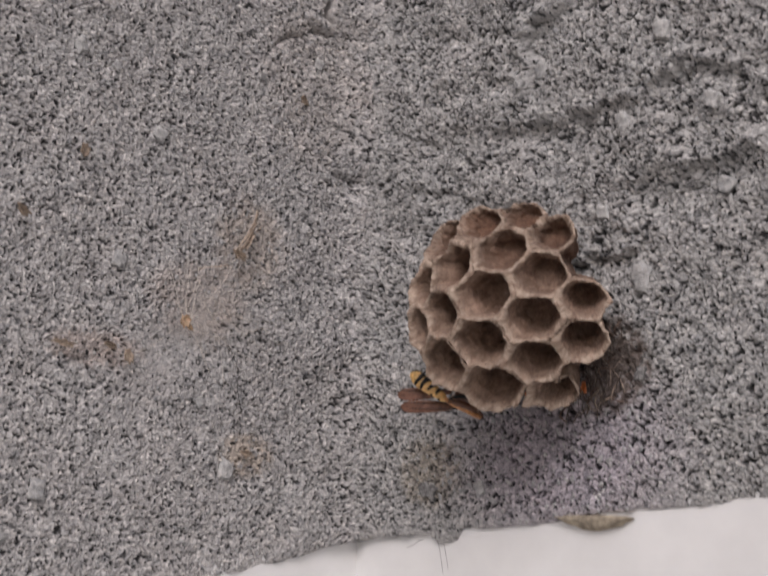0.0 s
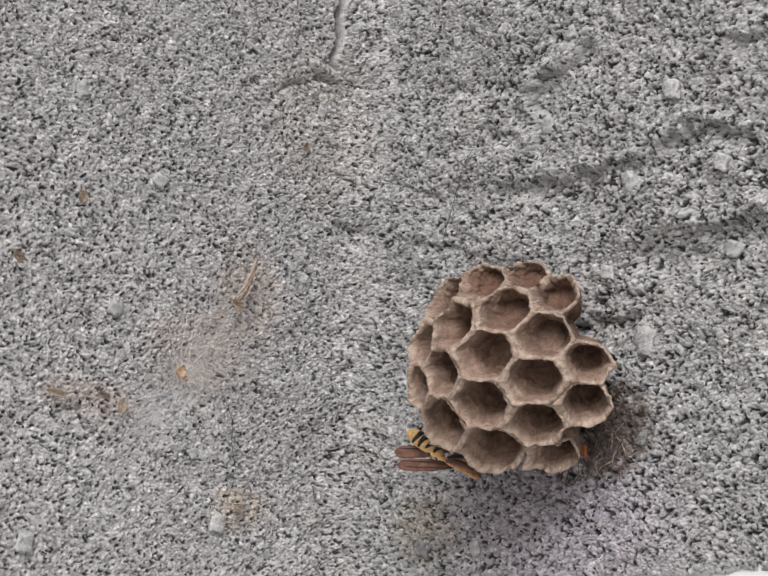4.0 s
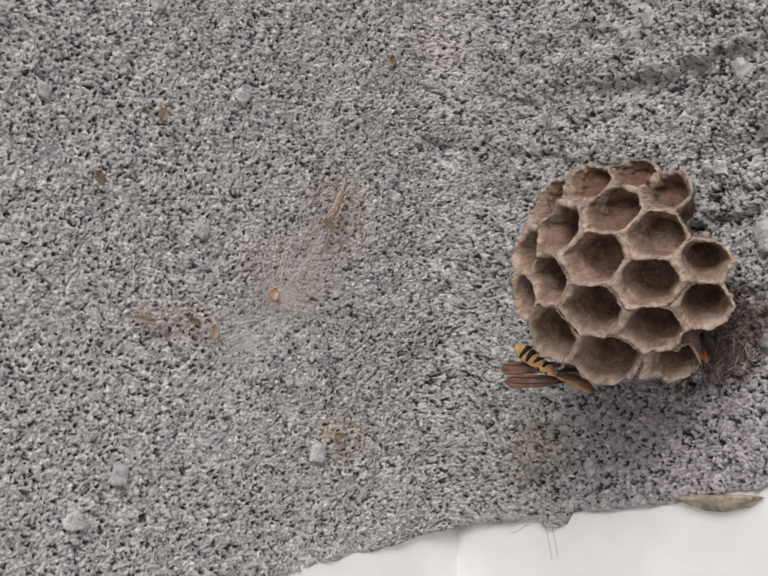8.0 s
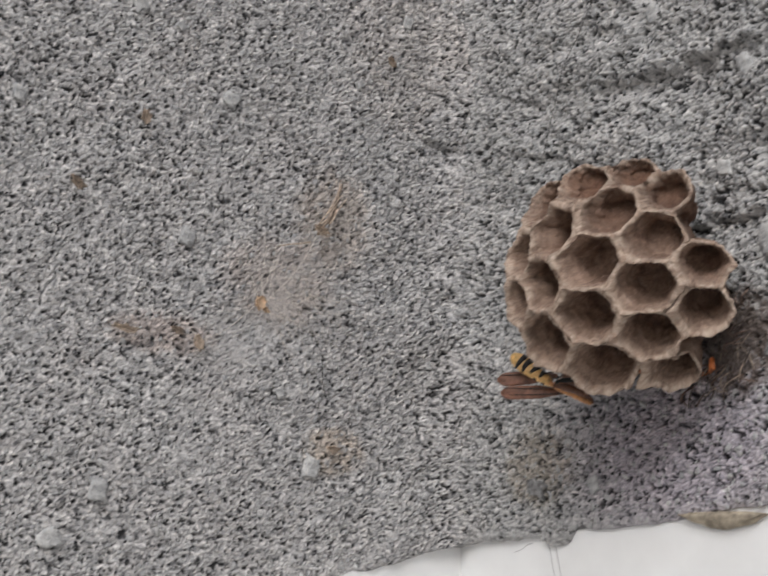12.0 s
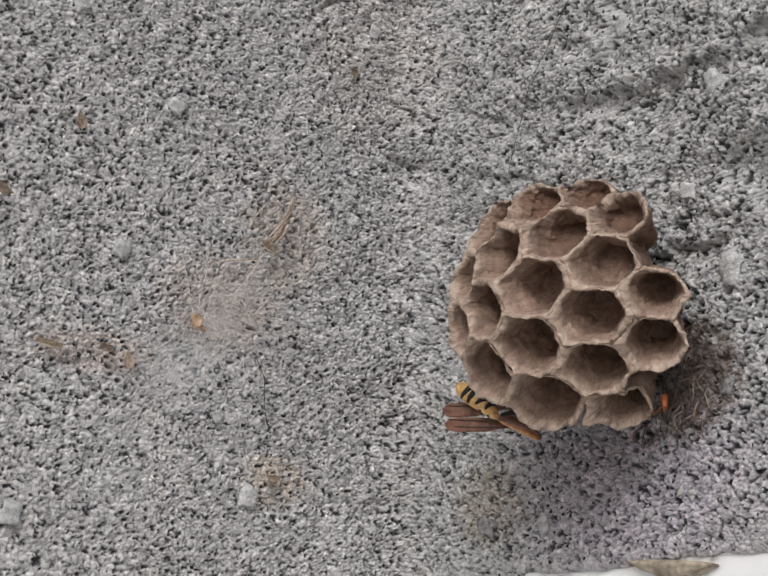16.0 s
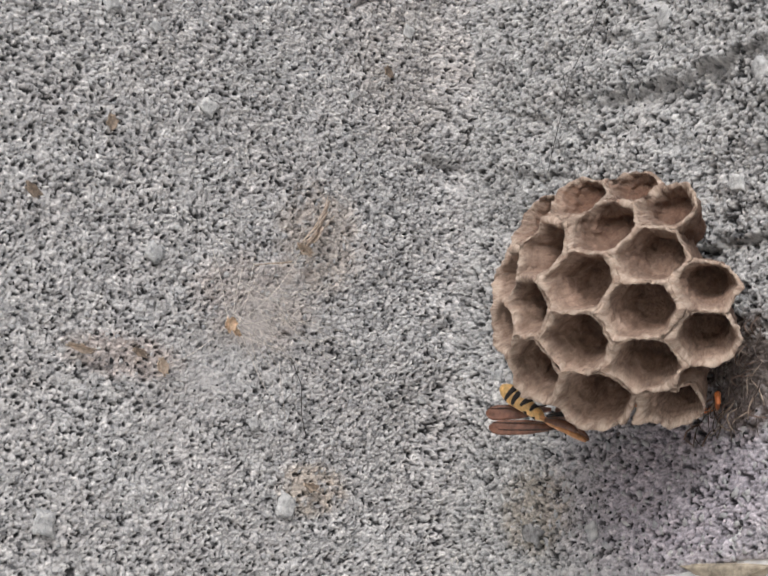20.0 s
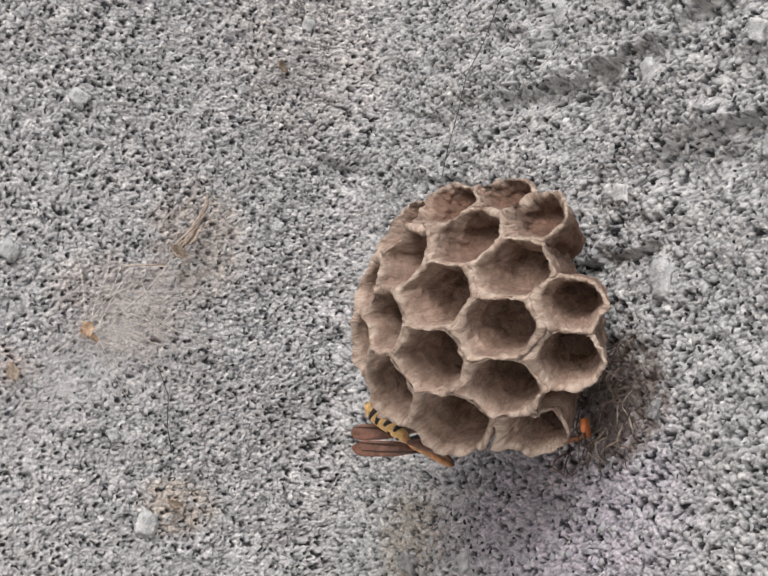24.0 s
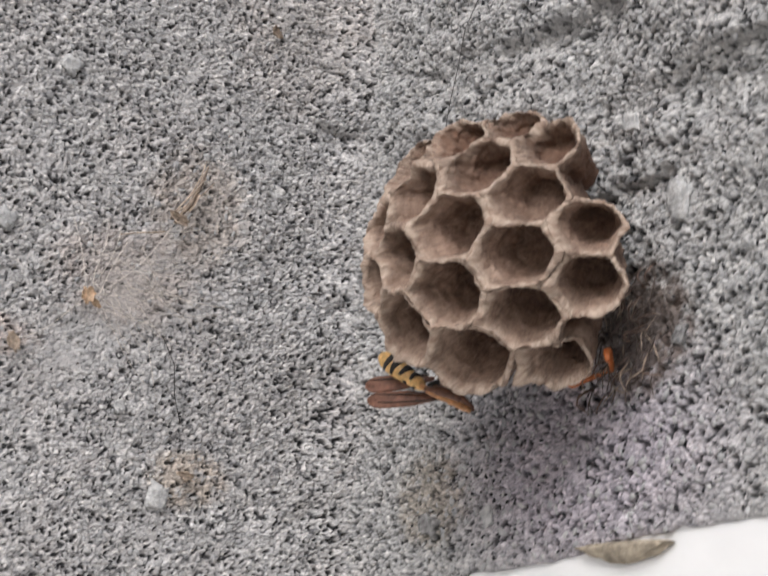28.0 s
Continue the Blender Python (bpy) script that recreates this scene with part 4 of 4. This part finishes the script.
def build_wasp():
    wasp = tagged(new("paper_wasp"), label="yellow and black paper wasp with brown wings resting under its nest", category="wasp")
    waist, tail = Vector((10.8, -23.3, -7.75)), Vector((6.75, -22.0, -4.75))
    prof = [(0.0, 0.18), (0.06, 0.30), (0.14, 0.52), (0.24, 0.55), (0.36, 0.63), (0.50, 0.73), (0.64, 0.80), (0.76, 0.80), (0.86, 0.70), (0.93, 0.52), (0.98, 0.32), (1.0, 0.10)]
    abdomen = part("abdomen", lathe(waist, tail, prof, YELLOW, "abdomen", 32), wasp, "yellow abdomen with black bands")

    def radius(t):
        return float(np.interp(t, [p[0] for p in prof], [p[1] for p in prof]))

    d = (tail - waist).normalized()
    side = (Vector((0, -1, 0)) - d * Vector((0, -1, 0)).dot(d)).normalized()
    up = d.cross(side)

    def band(t0, wide, w0, w1, hook):
        """A black mark that hugs the abdomen from angle w0 to w1, tapering to its ends."""
        verts, faces, n = [], [], 28
        for i in range(n + 1):
            q = i / n
            w = radians(w0 + (w1 - w0) * q)
            thick = wide * min(1.0, 0.4 + 1.6 * q, 0.35 + 4.0 * (1 - q))
            mid = t0 + hook * (2 * q - 1) ** 2 + 0.008 * math.sin(9 * q + 20 * t0)
            for t in (mid - 0.5 * thick, mid + 0.5 * thick):
                t = min(t, 0.985)
                for lift in (0.035, -0.05):
                    verts.append((waist.lerp(tail, t) + (side * math.cos(w) + up * math.sin(w)) * (radius(t) + lift)) * MM)
        for i in range(n):
            a, b = 4 * i, 4 * (i + 1)
            faces += [(a, b, b + 2, a + 2), (a + 1, a + 3, b + 3, b + 1), (a, a + 1, b + 1, b), (a + 2, b + 2, b + 3, a + 3)]
        faces += [(0, 2, 3, 1), (4 * n, 4 * n + 1, 4 * n + 3, 4 * n + 2)]
        part("black_band", mesh_of("black_band", verts, faces, BLACK), abdomen, "black band")

    for t0, wide, low in ((0.25, 0.10, -20), (0.42, 0.12, -30), (0.585, 0.115, -62), (0.73, 0.105, -75)):
        band(t0, wide, low, 200, 0.02)
    for t0, wide in ((0.17, 0.05), (0.34, 0.06)):
        band(t0, wide, -95, -48, -0.02)
    thorax_a, thorax_b = Vector((11.6, -22.7, -7.3)), Vector((15.6, -23.4, -5.9))
    part("petiole", lathe(waist, thorax_a, [(0, 0.18), (0.4, 0.24), (0.8, 0.34), (1, 0.3)], LEG, "petiole", 12), wasp, "slender orange-brown waist")
    part("thorax", lathe(thorax_a, thorax_b, [(0, 0.3), (0.08, 0.7), (0.25, 0.95), (0.5, 1.1), (0.75, 1.1), (0.92, 0.8), (1, 0.3)], LEG_DARK, "thorax"), wasp, "dark brown thorax")
    part("head", lathe((15.7, -23.4, -5.8), (17.2, -23.8, -6.0), [(0, 0.3), (0.2, 1.0), (0.5, 1.25), (0.8, 1.0), (1, 0.3)], BLACK, "head"), wasp, "black and yellow head")
    part("wing", blade((12.4, -23.0, -8.25), (5.75, -21.5, -8.35), 1.3, (0.05, -1, 0.15), WING, "wing"), wasp, "brown folded wing")
    part("wing", blade((11.2, -22.1, -6.7), (5.35, -20.7, -7.0), 1.35, (0.05, -1, 0.25), WING, "wing"), wasp, "brown folded wing")
    for a, b in (((12.2, -23.25, -7.95), (5.95, -21.62, -7.85)), ((12.0, -23.2, -8.5), (6.6, -21.7, -8.5)), ((10.8, -22.3, -6.4), (5.7, -20.85, -6.55))):
        v, f = tube([Vector(a).lerp(Vector(b), t) - Vector((0, 0.03, 0.06 * math.sin(3 * t))) for t in (0, 0.3, 0.6, 0.85, 1.0)], [0.07, 0.07, 0.06, 0.05, 0.03], 6)
        part("wing_vein", mesh_of("wing_vein", v, f, VEIN), wasp, "dark brown wing vein")

    def leg(points, radii, material, label):
        v, f = tube(points, radii, 8)
        part("leg", mesh_of("leg", v, f, material), wasp, label)

    leg([(10.5, -24.1, -7.6), (11.4, -24.2, -8.15), (12.6, -23.9, -8.65), (13.8, -23.6, -9.2), (14.35, -23.4, -9.45)], [0.20, 0.28, 0.28, 0.28, 0.18], LEG, "orange-brown hind leg")
    leg([(10.9, -24.2, -7.9), (11.9, -24.4, -8.05), (12.9, -24.3, -8.3), (13.6, -24.0, -8.7)], [0.22, 0.36, 0.38, 0.26], LEG_DARK, "dark red-brown hind thigh")
    leg([(13.3, -24.2, -8.2), (13.9, -23.9, -8.7), (14.4, -23.3, -9.15), (14.5, -23.4, -9.45)], [0.28, 0.24, 0.2, 0.14], LEG_DARK, "dark brown hind leg")
    leg([(11.0, -23.6, -7.5), (11.7, -24.0, -7.35), (12.6, -24.1, -7.3), (13.3, -23.9, -7.4)], [0.15, 0.2, 0.22, 0.12], BLACK, "black middle leg")
    leg([(14.0, -24.8, -7.4), (15.2, -25.8, -8.0), (16.4, -26.6, -7.4), (16.6, -27.4, -6.4)], [0.2, 0.25, 0.2, 0.12], LEG, "orange-brown front leg")
    antenna = [(17.2, -24.0, -6.0), (19.0, -24.6, -6.6), (22.0, -22.8, -7.4), (25.2, -25.4, -6.6), (25.2, -28.6, -5.9), (25.1, -29.9, -6.2), (25.25, -30.4, -7.0)]
    v, f = tube(antenna, [0.16, 0.18, 0.2, 0.22, 0.24, 0.24, 0.17], 9)
    feeler = part("antenna", mesh_of("antenna", v, f, ANTENNA), wasp, "bright orange antenna")
    return wasp, feeler


wasp, feeler = build_wasp()

grains(wall_left, relief_left, foot_left, 11, 1.7, 0.24, 66, 53, GRAIN)
grains(wall_left, relief_left, foot_left, 13, 1.6, 0.13, 66, 53, DARK_GRAIN, "dark_grains", "tiny black mineral grains in the render", 0.5, 0.03)
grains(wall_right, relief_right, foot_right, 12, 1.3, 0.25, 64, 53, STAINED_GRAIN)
grains(wall_right, relief_right, foot_right, 14, 1.2, 0.14, 64, 53, DARK_GRAIN, "dark_grains", "tiny black mineral grains in the render", 0.5, 0.03)


def motions():
    """The antenna creeps out from behind the comb's lowest cell; the wasp itself rests."""
    drawn_in, out = pose(-0.35 * MM, 1.5 * MM, 0), pose(0, 0, 0)
    walk(feeler, [(0, drawn_in), (5, drawn_in), (9.6, drawn_in), (11.6, out), (16, out), (28, out)])


motions()
